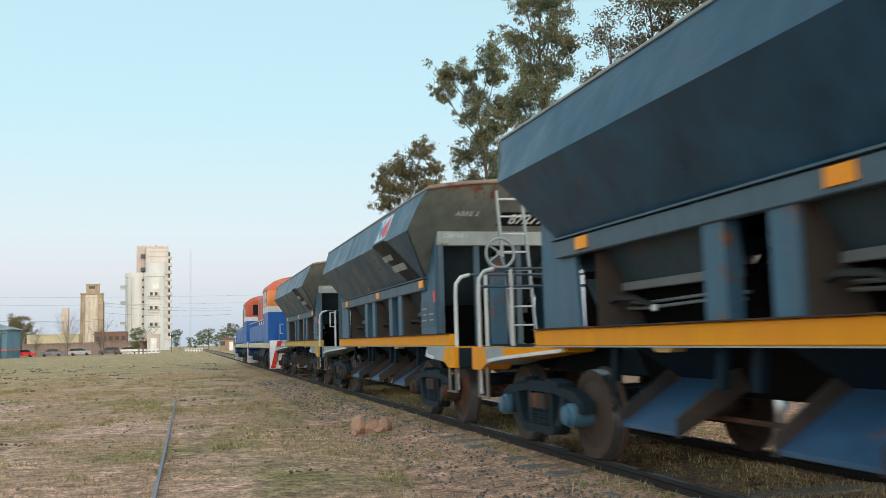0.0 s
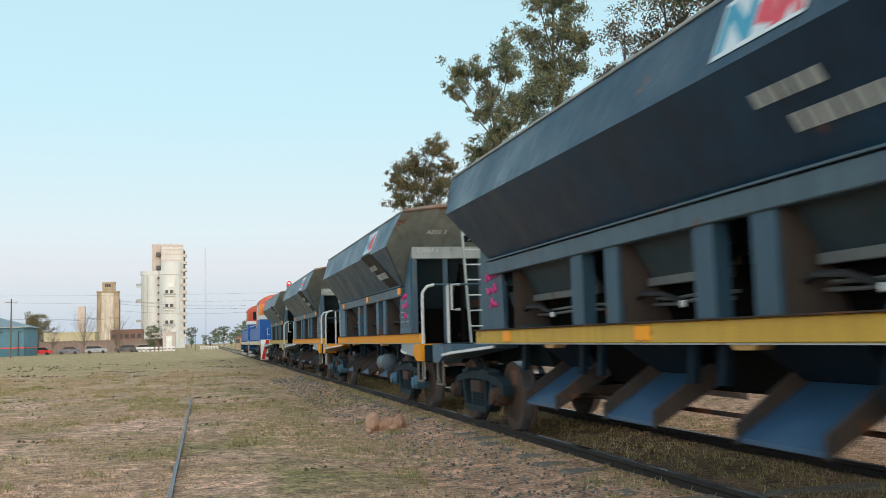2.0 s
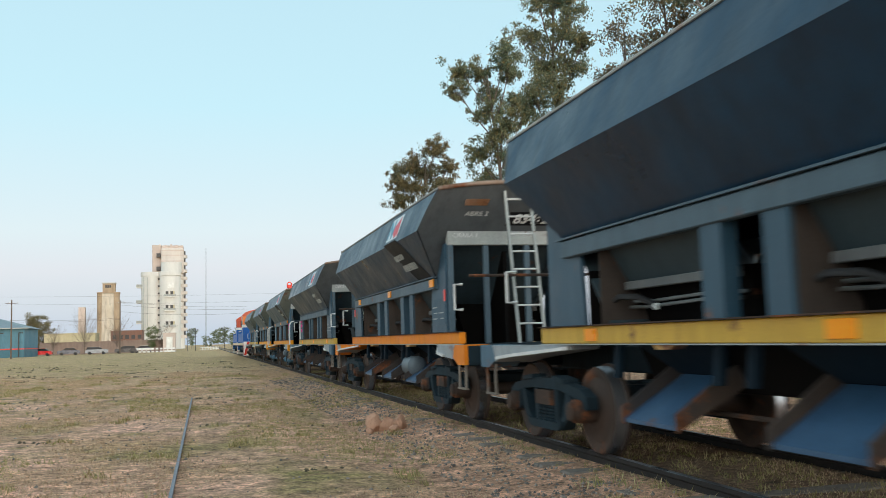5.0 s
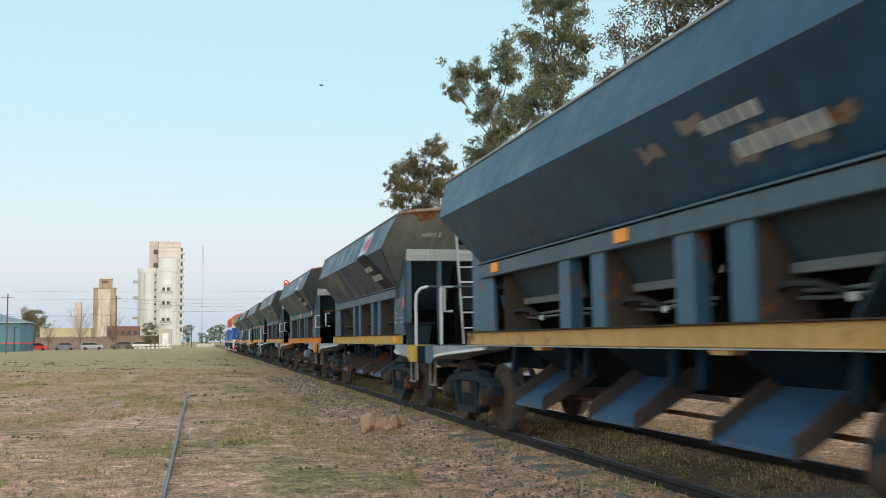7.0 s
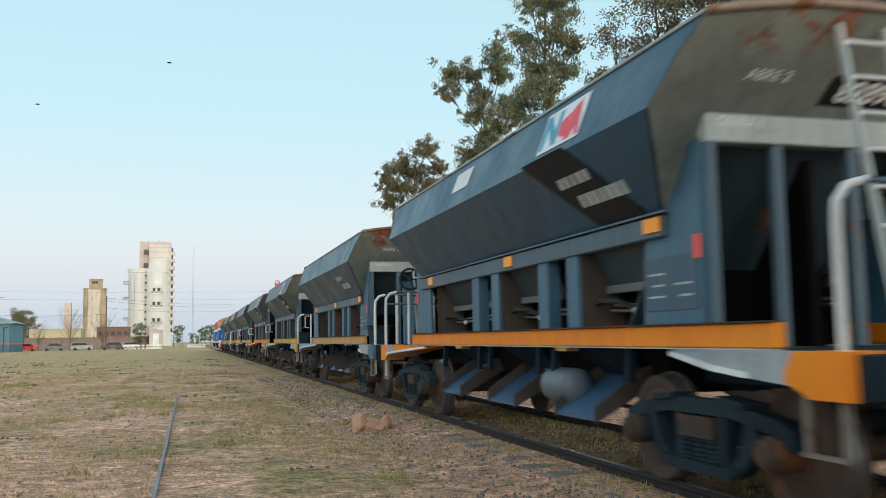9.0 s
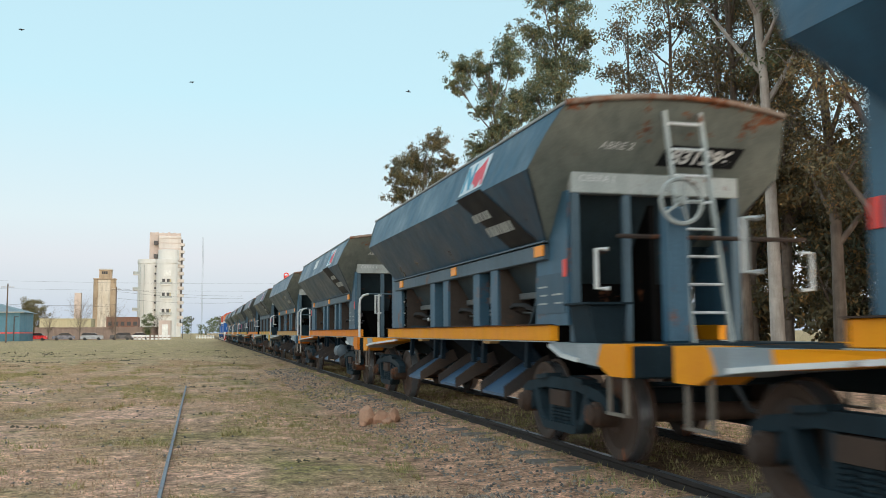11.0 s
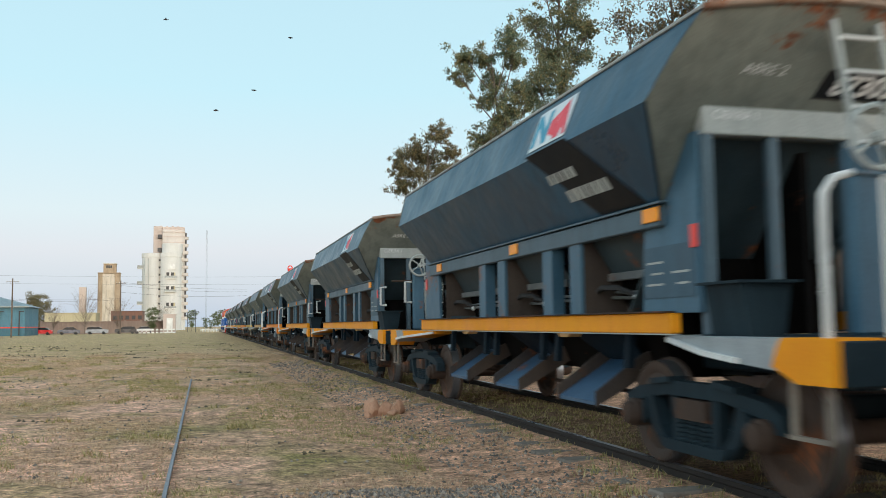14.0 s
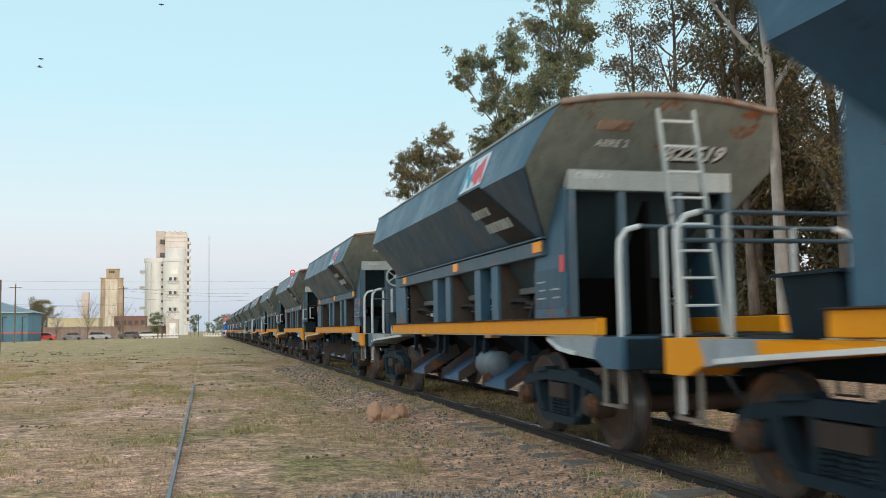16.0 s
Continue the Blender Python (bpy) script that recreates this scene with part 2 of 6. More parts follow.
def lathe(bm, profile, n=28, axis=0, centre=(0, 0, 0)):
    """Turn a line of (distance along the axis, radius) about an axis."""
    rings = []
    for d, r in profile:
        ring = []
        for k in range(n):
            c, s = r * math.cos(k * math.tau / n), r * math.sin(k * math.tau / n)
            p = {0: (d, c, s), 1: (c, d, s), 2: (c, s, d)}[axis]
            ring.append(bm.verts.new(Vector(p) + Vector(centre)))
        rings.append(ring)
    for a, b in zip(rings, rings[1:]):
        for k in range(n):
            bm.faces.new((a[k], a[(k + 1) % n], b[(k + 1) % n], b[k]))
    bm.faces.new(rings[0][::-1])
    bm.faces.new(rings[-1])
    return bm


def B():
    return bmesh.new()


TEXTS = {}


def writing(name, text, size, mat, parent, at, slant=0.0, bold=0.0):
    """Raised paint lettering in the built-in font; its base line runs along local x."""
    key = (text, size, mat.name, slant, bold)
    if key not in TEXTS:
        cu = bpy.data.curves.new(name, "FONT")
        cu.body, cu.size, cu.shear, cu.offset, cu.extrude, cu.align_x = text, size, slant, bold, 0.001, "CENTER"
        tmp = new(name, cu)
        me = bpy.data.meshes.new_from_object(tmp)
        bpy.data.objects.remove(tmp)
        me.materials.clear()
        me.materials.append(mat)
        TEXTS[key] = me
    return part(name, TEXTS[key], mat, parent, at=at)


# ---------- hopper wagon ----------
TRACK_X, NEAR_RAIL, FAR_RAIL = 4.62, 3.78, 5.46
PITCH, SPEED, START = 13.02, 7.86, 13.24      # wagon spacing, metres a second, first wagon's rear frame at the start
C = 4.35                                      # middle of a wagon, from its rear end frame
R_WHEEL = 0.42
DECK, SILL0, SILL1 = 1.062, 1.072, 1.238      # end platform; lower and upper edge of the side sill
END_Y = lambda z: -0.55 + 0.86 * (3.38 - z)   # the sloping end sheet
CACHE = {}
BAYS = ((0.72, 2.14), (3.18, 4.47), (5.54, 7.40))      # hopper bays between the pairs of posts


def cached(key, make, mat, smooth=None):
    k = (key, mat.name)
    if k not in CACHE:
        CACHE[k] = mesh_of(make(), key, mat, smooth)
    return CACHE[k]


def ends(y):
    """The same place at both ends of the wagon."""
    return (y, 2 * C - y)


def shell(sections):
    """Hull through cross-sections, each a ring of points of one length."""
    bm = B()
    rings = [[bm.verts.new(p) for p in s] for s in sections]
    for a, b in zip(rings, rings[1:]):
        for k in range(len(a)):
            bm.faces.new((a[k], a[(k + 1) % len(a)], b[(k + 1) % len(b)], b[k]))
    bm.faces.new(rings[0][::-1])
    bm.faces.new(rings[-1])
    return bm


def side_panel(s, z0, w0, z1, w1, y00, y01, lip=0.012):
    """One sloping sheet of the hopper's side, with a little thickness."""
    bm = B()
    a = [(s * w0, y00, z0), (s * w0, 2 * C - y00, z0), (s * w1, 2 * C - y01, z1), (s * w1, y01, z1)]
    va = [bm.verts.new(p) for p in a]
    vb = [bm.verts.new((p[0] - s * 0.02, p[1], p[2])) for p in a]
    bm.faces.new(va)
    bm.faces.new(vb[::-1])
    for i in range(4):
        j = (i + 1) % 4
        bm.faces.new((va[i], vb[i], vb[j], va[j]))
    return bm


def end_sheet(front):
    """The hopper's end: overhangs at the top, with an arched upper edge, and runs in below as the slope sheet."""
    bm = B()
    rows = []
    for z, w in ((3.385, 1.22), (3.14, 1.33), (2.81, 1.448), (2.60, 1.317), (2.12, 1.02)):
        row = []
        for i in range(9):
            u = -1 + i / 4
            zz = z + (0.10 * (1 - u * u) if z > 3.3 else 0)
            y = END_Y(zz)
            row.append((u * w, 2 * C - y if front else y, zz))
        rows.append(row)
    for off in (0.0, 0.03):
        vs = [[bm.verts.new((x, y + (-off if front else off), z)) for x, y, z in r] for r in rows]
        for k, (a, b) in enumerate(zip(vs, vs[1:])):
            for i in range(8) if k < 3 else (0, 7):
                bm.faces.new((a[i], a[i + 1], b[i + 1], b[i]))
        if off == 0.0:
            first = vs
    for i in range(8):
        bm.faces.new((first[0][i], first[0][i + 1], vs[0][i + 1], vs[0][i]))
    return bm


def inner_sheet(front):
    """Slope sheet that runs in under the end, narrowing below the side beams."""
    bm = B()
    m = lambda v: 2 * C - v if front else v
    rows = [[(x, m(END_Y(z) + off), z) for x in (-w, w)] for off in (0.034, 0.06) for z, w in ((2.64, 0.99), (2.12, 0.95), (1.90, 0.93), (1.25, 0.93))]
    vs = [[bm.verts.new(p) for p in r] for r in rows]
    for k in (0, 4):
        for a, b in zip(vs[k:k + 3], vs[k + 1:k + 4]):
            bm.faces.new((a[0], a[1], b[1], b[0]))
    for k in range(3):
        for i in (0, 1):
            bm.faces.new((vs[k][i], vs[k + 1][i], vs[k + 5][i], vs[k + 4][i]))
    bm.faces.new((vs[0][0], vs[0][1], vs[4][1], vs[4][0]))
    bm.faces.new((vs[3][0], vs[3][1], vs[7][1], vs[7][0]))
    return bm


def rim_tube():
    bm = B()
    for s in (-1, 1):
        tube(bm, [(s * 1.225, -0.53, 3.39), (s * 1.225, 2 * C + 0.53, 3.39)], 0.017, 6)
    return bm


def end_cap(y):
    """Rounded pressing along the arched top edge of an end."""
    pts = [(-1.22 + 2.44 * i / 8, END_Y(3.39 + 0.10 * (1 - (-1 + i / 4) ** 2)), 3.39 + 0.10 * (1 - (-1 + i / 4) ** 2)) for i in range(9)]
    return tube(B(), [(x, yy if y < C else 2 * C - yy, z) for x, yy, z in pts], 0.032, 8)


def load_fill():
    bm = B()
    n, m = 10, 26
    vs = [[bm.verts.new((-1.19 + 2.38 * i / n, -0.45 + (2 * C + 0.9) * j / m, 3.28 + 0.03 * noise.noise((i * 0.7, j * 0.7, 3)))) for i in range(n + 1)] for j in range(m + 1)]
    for a, b in zip(vs, vs[1:]):
        for i in range(n):
            bm.faces.new((a[i], a[i + 1], b[i + 1], b[i]))
    return bm


def gusset(s, front):
    y = lambda v: 2 * C - v if front else v
    pts = [(0.0, 1.235), (0.92, 1.235), (0.86, 1.95), (0.50, 1.95), (0.52, 2.12), (0.10, 2.62), (0.0, 2.62)]
    return prism(B(), [(y(a), z) for a, z in pts], 0, s * 0.96, s * 1.0)


def channel(lo, hi, face=0.012):
    """A pressed channel: web with two flanges, for posts and beams."""
    return box(B(), lo, hi, face)


WING = [(-1.45, 1.22, 0.22), (-0.95, 1.32, 0.165), (-0.52, 1.30, 0.13), (0.55, 1.00, 0.05)]


def wing(s, front, outer):
    """Tapered outrigger of the end platform above the bogie: the outer or the inner plate."""
    y = lambda v: 2 * C - v if front else v
    line = WING[:3] if outer else WING[2:]
    bm = B()
    rows = []
    for yy, w, d in line:
        rows.append([bm.verts.new((s * 0.70, y(yy), DECK - 0.003)), bm.verts.new((s * w, y(yy), DECK - 0.003)), bm.verts.new((s * (w - 0.02), y(yy), DECK - 0.003 - d)), bm.verts.new((s * 0.70, y(yy), DECK - 0.003 - d))])
    for p, q in zip(rows, rows[1:]):
        for i in range(4):
            bm.faces.new((p[i], p[(i + 1) % 4], q[(i + 1) % 4], q[i]))
    bm.faces.new(rows[0])
    bm.faces.new(rows[-1][::-1])
    return bm


def wing_edge(s, front):
    y = lambda v: 2 * C - v if front else v
    bm = B()
    line = [(-0.95, 1.335, DECK - 0.166), (-0.52, 1.315, DECK - 0.131), (0.50, 1.03, DECK - 0.053)]
    a = [bm.verts.new((s * w, y(v), z)) for v, w, z in line]
    b = [bm.verts.new((s * w, y(v), z + 0.035)) for v, w, z in line]
    c = [bm.verts.new((s * (w - 0.03), y(v), z + 0.035)) for v, w, z in line]
    d = [bm.verts.new((s * (w - 0.03), y(v), z)) for v, w, z in line]
    for p, q in ((a, b), (b, c), (c, d), (d, a)):
        for i in range(2):
            bm.faces.new((p[i], p[i + 1], q[i + 1], q[i]))
    bm.faces.new((a[0], b[0], c[0], d[0]))
    bm.faces.new((a[2], b[2], c[2], d[2]))
    return bm


def end_block(s, front):
    """Painted corner block of the headstock."""
    y = lambda v: 2 * C - v if front else v
    return prism(B(), [(y(-1.32), DECK + 0.002), (y(-1.78), DECK + 0.002), (y(-1.78), DECK - 0.27), (y(-1.45), DECK - 0.27), (y(-1.15), DECK - 0.15)], 0, s * 0.90, s * 1.25)


def stirrup(s, front):
    y = lambda v: 2 * C - v if front else v
    bm = B()
    for v in (-1.70, -1.38):
        box(bm, (s * 1.20 - 0.012, min(y(v), y(v + 0.05)), 0.47), (s * 1.20 + 0.012, max(y(v), y(v + 0.05)), 0.84))
    box(bm, (s * 1.20 - 0.022, min(y(-1.70), y(-1.31)), 0.46), (s * 1.20 + 0.022, max(y(-1.70), y(-1.31)), 0.485))
    return bm


def handrail(front):
    """Tall hoop at the near corner of the platform."""
    y = 2 * C + 1.66 if front else -1.66
    return tube(B(), [(-1.18, y, 0.50), (-1.18, y, 1.75), (-1.17, y, 1.90), (-1.10, y, 1.99), (-0.98, y, 2.02)], 0.026, 8)


def far_hoop(front):
    y = 2 * C + 1.66 if front else -1.66
    return tube(B(), [(0.98, y, 2.02), (1.10, y, 1.99), (1.18, y, 1.88), (1.18, y, DECK - 0.01)], 0.028, 8)


def grab(front, s):
    y = lambda v: 2 * C - v if front else v
    return tube(B(), [(s * 1.02, y(-1.0), 1.56), (s * 1.14, y(-1.0), 1.56), (s * 1.14, y(-1.0), 1.92), (s * 1.02, y(-1.0), 1.92)], 0.022, 6)


LAD = lambda z: -1.02 + (z - 1.15) * 0.19


def ladder_rail(x):
    return prism(B(), [(LAD(DECK), DECK), (LAD(3.36), 3.36), (LAD(3.36) + 0.05, 3.36), (LAD(DECK) + 0.05, DECK)], 0, x - 0.018, x + 0.018)


def rung():
    return tube(B(), [(-0.20, 0, 0), (0.20, 0, 0)], 0.014, 6)


def chute(s):
    """Discharge tray below the sill: slopes down and outwards to the side of the track."""
    return prism(B(), [(s * 0.52, 0.79), (s * 1.10, 0.435), (s * 1.10, 0.40), (s * 0.50, 0.745)], 1, -0.45, 0.45)


def cheek(s, y):
    """Upright end plate of a tray."""
    return prism(B(), [(s * 0.48, 0.92), (s * 0.62, 0.87), (s * 1.12, 0.53), (s * 1.12, 0.385), (s * 0.48, 0.73)], 1, y - 0.013, y + 0.013)


def funnel(s):
    """Tapering side plate between the sill and a tray."""
    bm = B()
    top = [(s * 0.90, -0.62, 1.08), (s * 0.90, 0.62, 1.08), (s * 0.87, 0.62, 1.08), (s * 0.87, -0.62, 1.08)]
    low = [(s * 0.58, -0.40, 0.80), (s * 0.58, 0.40, 0.80), (s * 0.55, 0.40, 0.80), (s * 0.55, -0.40, 0.80)]
    a, b = [bm.verts.new(p) for p in top], [bm.verts.new(p) for p in low]
    for i in range(4):
        bm.faces.new((a[i], a[(i + 1) % 4], b[(i + 1) % 4], b[i]))
    bm.faces.new(a)
    bm.faces.new(b[::-1])
    return bm


def hanger():
    return prism(B(), [(0.0, 1.08), (0.09, 1.08), (0.16, 0.76), (0.06, 0.76)], 0, -0.03, 0.03)


def wheel_mesh(s):
    prof = [(0.0, 0.11), (0.10, 0.11), (0.105, 0.16), (0.07, 0.20), (0.055, 0.32), (0.075, 0.358), (0.075, R_WHEEL - 0.01), (0.065, R_WHEEL), (-0.045, R_WHEEL + 0.006),
            (-0.06, R_WHEEL + 0.03), (-0.085, R_WHEEL + 0.03), (-0.09, 0.345), (-0.03, 0.30), (-0.03, 0.16), (-0.06, 0.11)]
    return lathe(B(), [(s * a, r) for a, r in prof], 32)


def tread_ring(s):
    bm = B()
    n = 32
    ra = [(s * 0.066, R_WHEEL + 0.0015), (s * -0.045, R_WHEEL + 0.0075)]
    rings = [[bm.verts.new((d, r * math.cos(k * math.tau / n), r * math.sin(k * math.tau / n))) for k in range(n)] for d, r in ra]
    for k in range(n):
        bm.faces.new((rings[0][k], rings[0][(k + 1) % n], rings[1][(k + 1) % n], rings[1][k]))
    return bm


def side_frame(s):
    """Cast three-piece bogie side frame: arched top chord, struts, and a basket that carries the springs."""
    bm = B()
    x0, x1 = s * 0.98, s * 1.10
    prism(bm, [(-1.10, 0.44), (-1.08, 0.56), (-0.92, 0.63), (-0.62, 0.67), (-0.40, 0.71), (0.40, 0.71), (0.62, 0.67), (0.92, 0.63), (1.08, 0.56), (1.10, 0.44),
               (0.98, 0.44), (0.92, 0.52), (0.70, 0.555), (0.40, 0.60), (-0.40, 0.60), (-0.70, 0.555), (-0.92, 0.52), (-0.98, 0.44)], 0, x0, x1)
    for k in (-1, 1):
        prism(bm, [(k * 0.74, 0.57), (k * 0.60, 0.585), (k * 0.50, 0.36), (k * 0.36, 0.25), (k * 0.48, 0.21), (k * 0.62, 0.33)], 0, x0, x1 + s * 0.01)
        prism(bm, [(k * 0.33, 0.62), (k * 0.24, 0.62), (k * 0.24, 0.24), (k * 0.33, 0.24)], 0, x0 + s * 0.01, x1 - s * 0.012)
        prism(bm, [(k * 0.74, 0.52), (k * 0.70, 0.56), (k * 0.70, 0.38), (k * 0.76, 0.34)], 0, x0 + s * 0.005, x1 + s * 0.025)
        prism(bm, [(k * 0.60, 0.715), (k * 0.30, 0.745), (k * 0.30, 0.70), (k * 0.60, 0.67)], 0, x0 - s * 0.02, x1 + s * 0.03)
    prism(bm, [(-0.50, 0.29), (-0.44, 0.205), (-0.36, 0.185), (0.36, 0.185), (0.44, 0.205), (0.50, 0.29), (0.38, 0.265), (-0.38, 0.265)], 0, x0 - s * 0.03, x1 + s * 0.03)
    return bm


def spring():
    bm = B()
    pts = []
    for i in range(45):
        a = i * math.tau / 9
        pts.append((0.066 * math.cos(a), 0.066 * math.sin(a), 0.26 + 0.17 * i / 44))
    return tube(bm, pts, 0.017, 5)


def bolster():
    bm = prism(B(), [(-1.13, 0.585), (1.13, 0.585), (1.13, 0.435), (0.5, 0.36), (-0.5, 0.36), (-1.13, 0.435)], 1, -0.215, 0.215)
    return bm


def bogie(w, y, paint_box):
    b = part("bogie", cached("bolster", bolster, M["rusty"]), None, w, "dark cast-steel bogie under the wagon", at=pose(0, y, 0))
    for k in (-0.42, 0.42):
        part("brake_beam", cached("brake_beam", lambda: box(B(), (-0.86, -0.06, 0.30), (0.86, 0.06, 0.62), 0.02), M["cast"]), None, b, at=pose(0, k, 0))
    for s in (-1, 1):
        part("side_frame", cached(f"side_frame{s}", lambda: side_frame(s), M["cast"]), None, b)
        for k in (-0.16, 0.0, 0.16):
            part("spring", cached("spring", spring, M["cast"], 60), None, b, at=pose(s * 1.04, k, 0))
        for k in (-0.9, 0.9):
            part("axle_box", cached(f"axle_box{s}", lambda: lathe(B(), [(s * 0.94, 0.115), (s * 1.15, 0.115), (s * 1.16, 0.095), (s * 1.20, 0.09), (s * 1.215, 0.05)], 14), M[paint_box], 40), None, b, at=pose(0, k, R_WHEEL))
    return b


def wheelset(w, y):
    a = part("wheelset", cached("axle", lambda: lathe(B(), [(-1.0, 0.06), (-0.9, 0.075), (-0.6, 0.085), (0.6, 0.085), (0.9, 0.075), (1.0, 0.06)], 12), M["wheel"], 40), None, w, "rust-brown steel wheelset", at=pose(0, y, R_WHEEL))
    for s in (-1, 1):
        wh = part("wheel", cached(f"wheel{s}", lambda: wheel_mesh(s), M["wheel"], 35), None, a, at=pose(s * 0.84, 0, 0))
        part("tread", cached(f"tread{s}", lambda: tread_ring(s), M["tread"], 40), None, a, "bright worn tread", at=pose(s * 0.84, 0, 0))
    return a


def brake_wheel():
    bm = B()
    n = 20
    pts = [(0.21 * math.cos(k * math.tau / n), 0, 0.21 * math.sin(k * math.tau / n)) for k in range(n + 1)]
    tube(bm, pts, 0.022, 6)
    for k in range(5):
        a = k * math.tau / 5
        tube(bm, [(0, 0, 0), (0.2 * math.cos(a), 0, 0.2 * math.sin(a))], 0.014, 5)
    lathe(bm, [(-0.05, 0.04), (0.05, 0.04)], 10, 1)
    return bm


def coupler(front):
    y = lambda v: 2 * C - v if front else v
    bm = B()
    box(bm, (-0.10, min(y(-1.6), y(-2.05)), 0.80), (0.10, max(y(-1.6), y(-2.05)), 1.02), 0.02)
    prism(bm, [(-0.16, y(-1.95)), (0.16, y(-1.95)), (0.19, y(-2.13)), (0.02, y(-2.155)), (-0.17, y(-2.13))], 2, 0.74, 1.06)
    return bm


def wagon(number, sill="orange", box_end=False, rails=True, wheel=True, tank=False, logo=True, tag=False, axle="rusty", black=True, colour_end="end", marker=True, front_rails=False, front_box=False, front_wing="tank", bracket=False, spray="", rear_block="", low_reflectors=False, panel=True, coat="body", front_marker=False, mark_dy=0.0, chalk=False):
    look_of = {"orange": "orange", "amber": "deep orange", "ochre": "golden ochre", "tan": "faded tan"}[sill]
    plates = M["plate" if coat == "body" else "plate_deep"]
    extra = "white end handrail" if rails else "bare ladder end"
    w = thing("hopper_wagon", f"weathered blue-grey hopper wagon, {look_of} sill, {extra}", "hopper wagon", "hopper wagons of the train")
    hop = part("hopper", cached("load", load_fill, M["inner"]), None, w, "blue-grey steel hopper body")
    for s in (-1, 1):
        part("upper_side", cached(f"upper_side{s}", lambda: side_panel(s, 3.385, 1.22, 2.81, 1.45, -0.55, END_Y(2.81)), M[coat]), None, hop)
        part("lower_side", cached(f"lower_side{s}", lambda: side_panel(s, 2.81, 1.448, 2.12, 1.02, END_Y(2.81), END_Y(2.12)), M[coat]), None, hop)
    for fr in (False, True):
        part("end_sheet", cached(f"end_sheet{fr}", lambda: end_sheet(fr), M[colour_end]), None, hop, "grey-green end sheet with rust")
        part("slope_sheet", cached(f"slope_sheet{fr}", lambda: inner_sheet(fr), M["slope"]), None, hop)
        def web():
            m = lambda v: 2 * C - v if fr else v
            return prism(B(), [(m(0.06), DECK), (m(1.30), DECK), (m(0.12), 2.50), (m(0.06), 2.50)], 0, -0.03, 0.03)
        # panels added in near-black, to stop daylight showing under the slope sheet
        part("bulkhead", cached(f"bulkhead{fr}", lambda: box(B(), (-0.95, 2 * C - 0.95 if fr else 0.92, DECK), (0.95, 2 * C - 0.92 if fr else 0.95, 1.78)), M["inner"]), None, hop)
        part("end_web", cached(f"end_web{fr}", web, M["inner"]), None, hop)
    for y in ends(-0.55):
        part("end_cap", cached(f"end_cap{y}", lambda: end_cap(y), M["cap"], 50), None, hop, "rusty top edge")
    part("rim", cached("rim", rim_tube, M["header"], 50), None, hop, "pale worn top edge")
    # hopper bays between the posts: near-black fill puts their shade into the colour
    for y0, y1 in BAYS:
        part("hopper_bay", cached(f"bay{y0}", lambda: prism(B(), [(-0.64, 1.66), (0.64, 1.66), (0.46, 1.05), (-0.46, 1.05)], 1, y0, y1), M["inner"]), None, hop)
        for s in (-1, 1):
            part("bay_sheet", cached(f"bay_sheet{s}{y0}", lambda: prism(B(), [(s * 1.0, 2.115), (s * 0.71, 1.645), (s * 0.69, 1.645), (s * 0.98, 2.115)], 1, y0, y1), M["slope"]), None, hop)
            part("brace", cached(f"brace{s}{y0}", lambda: box(B(), (s * 0.72 - 0.035, y0, 1.565), (s * 0.72 + 0.035, y1 - 0.012, 1.643), 0.008), M["brace"]), None, hop)
            part("web_plate", cached(f"web{s}{y0}", lambda: prism(B(), [(s * 1.0, 1.254), (s * 0.46, 1.254), (s * 0.62, 1.72), (s * 0.80, 1.98), (s * 1.0, 1.98)], 1, y1 - 0.010, y1), M["web"]), None, hop, "dusty brown web plate")
            for z, x in ((1.455, 0.66), (1.405, 0.70)):
                part("air_pipe", cached(f"pipe{s}{y0}{z}", lambda: tube(B(), [(s * x, y0, z), (s * (x + 0.02), y0 + 0.5, z + 0.012), (s * (x + 0.02), y1 - 0.4, z - 0.01), (s * x, y1 - 0.012, z)], 0.016, 6), M["brace"], 60), None, hop)
            part("hose", cached(f"hose{s}{y0}", lambda: tube(B(), [(s * 0.86, y1 - 0.014, 1.47), (s * 0.86, y1 - 0.10, 1.50), (s * 0.80, y1 - 0.34, 1.49), (s * 0.72, y1 - 0.55, 1.41)], 0.028, 6), M["rubber"], 60), None, hop)
            part("valve", cached(f"valve{s}{y0}", lambda: box(B(), (s * 0.74 - 0.02, y1 - 0.62, 1.36), (s * 0.74 + 0.02, y1 - 0.55, 1.42), 0.01), M["white"]), None, hop)
    # frame
    fr_ = part("underframe", cached("centre_sill", lambda: box(B(), (-0.22, -1.70, 0.74), (0.22, 2 * C + 1.70, DECK - 0.03), 0.02), M["cast"]), None, w, "dark steel underframe")
    for s in (-1, 1):
        y0 = 0.38 if box_end else -0.86
        part("side_sill", cached(f"side_sill{s}{box_end}", lambda: channel((s * 1.0 - 0.05, y0, SILL0), (s * 1.0 + 0.05, 2 * C + 0.16, SILL1), 0.008), M[sill]), None, fr_, f"{look_of} painted side sill")
        part("sill_flange", cached(f"sill_flange{s}{box_end}", lambda: box(B(), (s * 1.0 - 0.02 if s > 0 else -1.085, y0, SILL1 + 0.002), (1.085 if s > 0 else -0.98, 2 * C + 0.16, SILL1 + 0.014)), M["rusty"]), None, fr_)
        part("sill_lip", cached(f"sill_lip{s}{box_end}", lambda: box(B(), (s * 1.0 - 0.02 if s > 0 else -1.075, y0, SILL0 - 0.012), (1.075 if s > 0 else -0.98, 2 * C + 0.16, SILL0 - 0.002)), M["header"]), None, fr_, "pale worn lower lip")
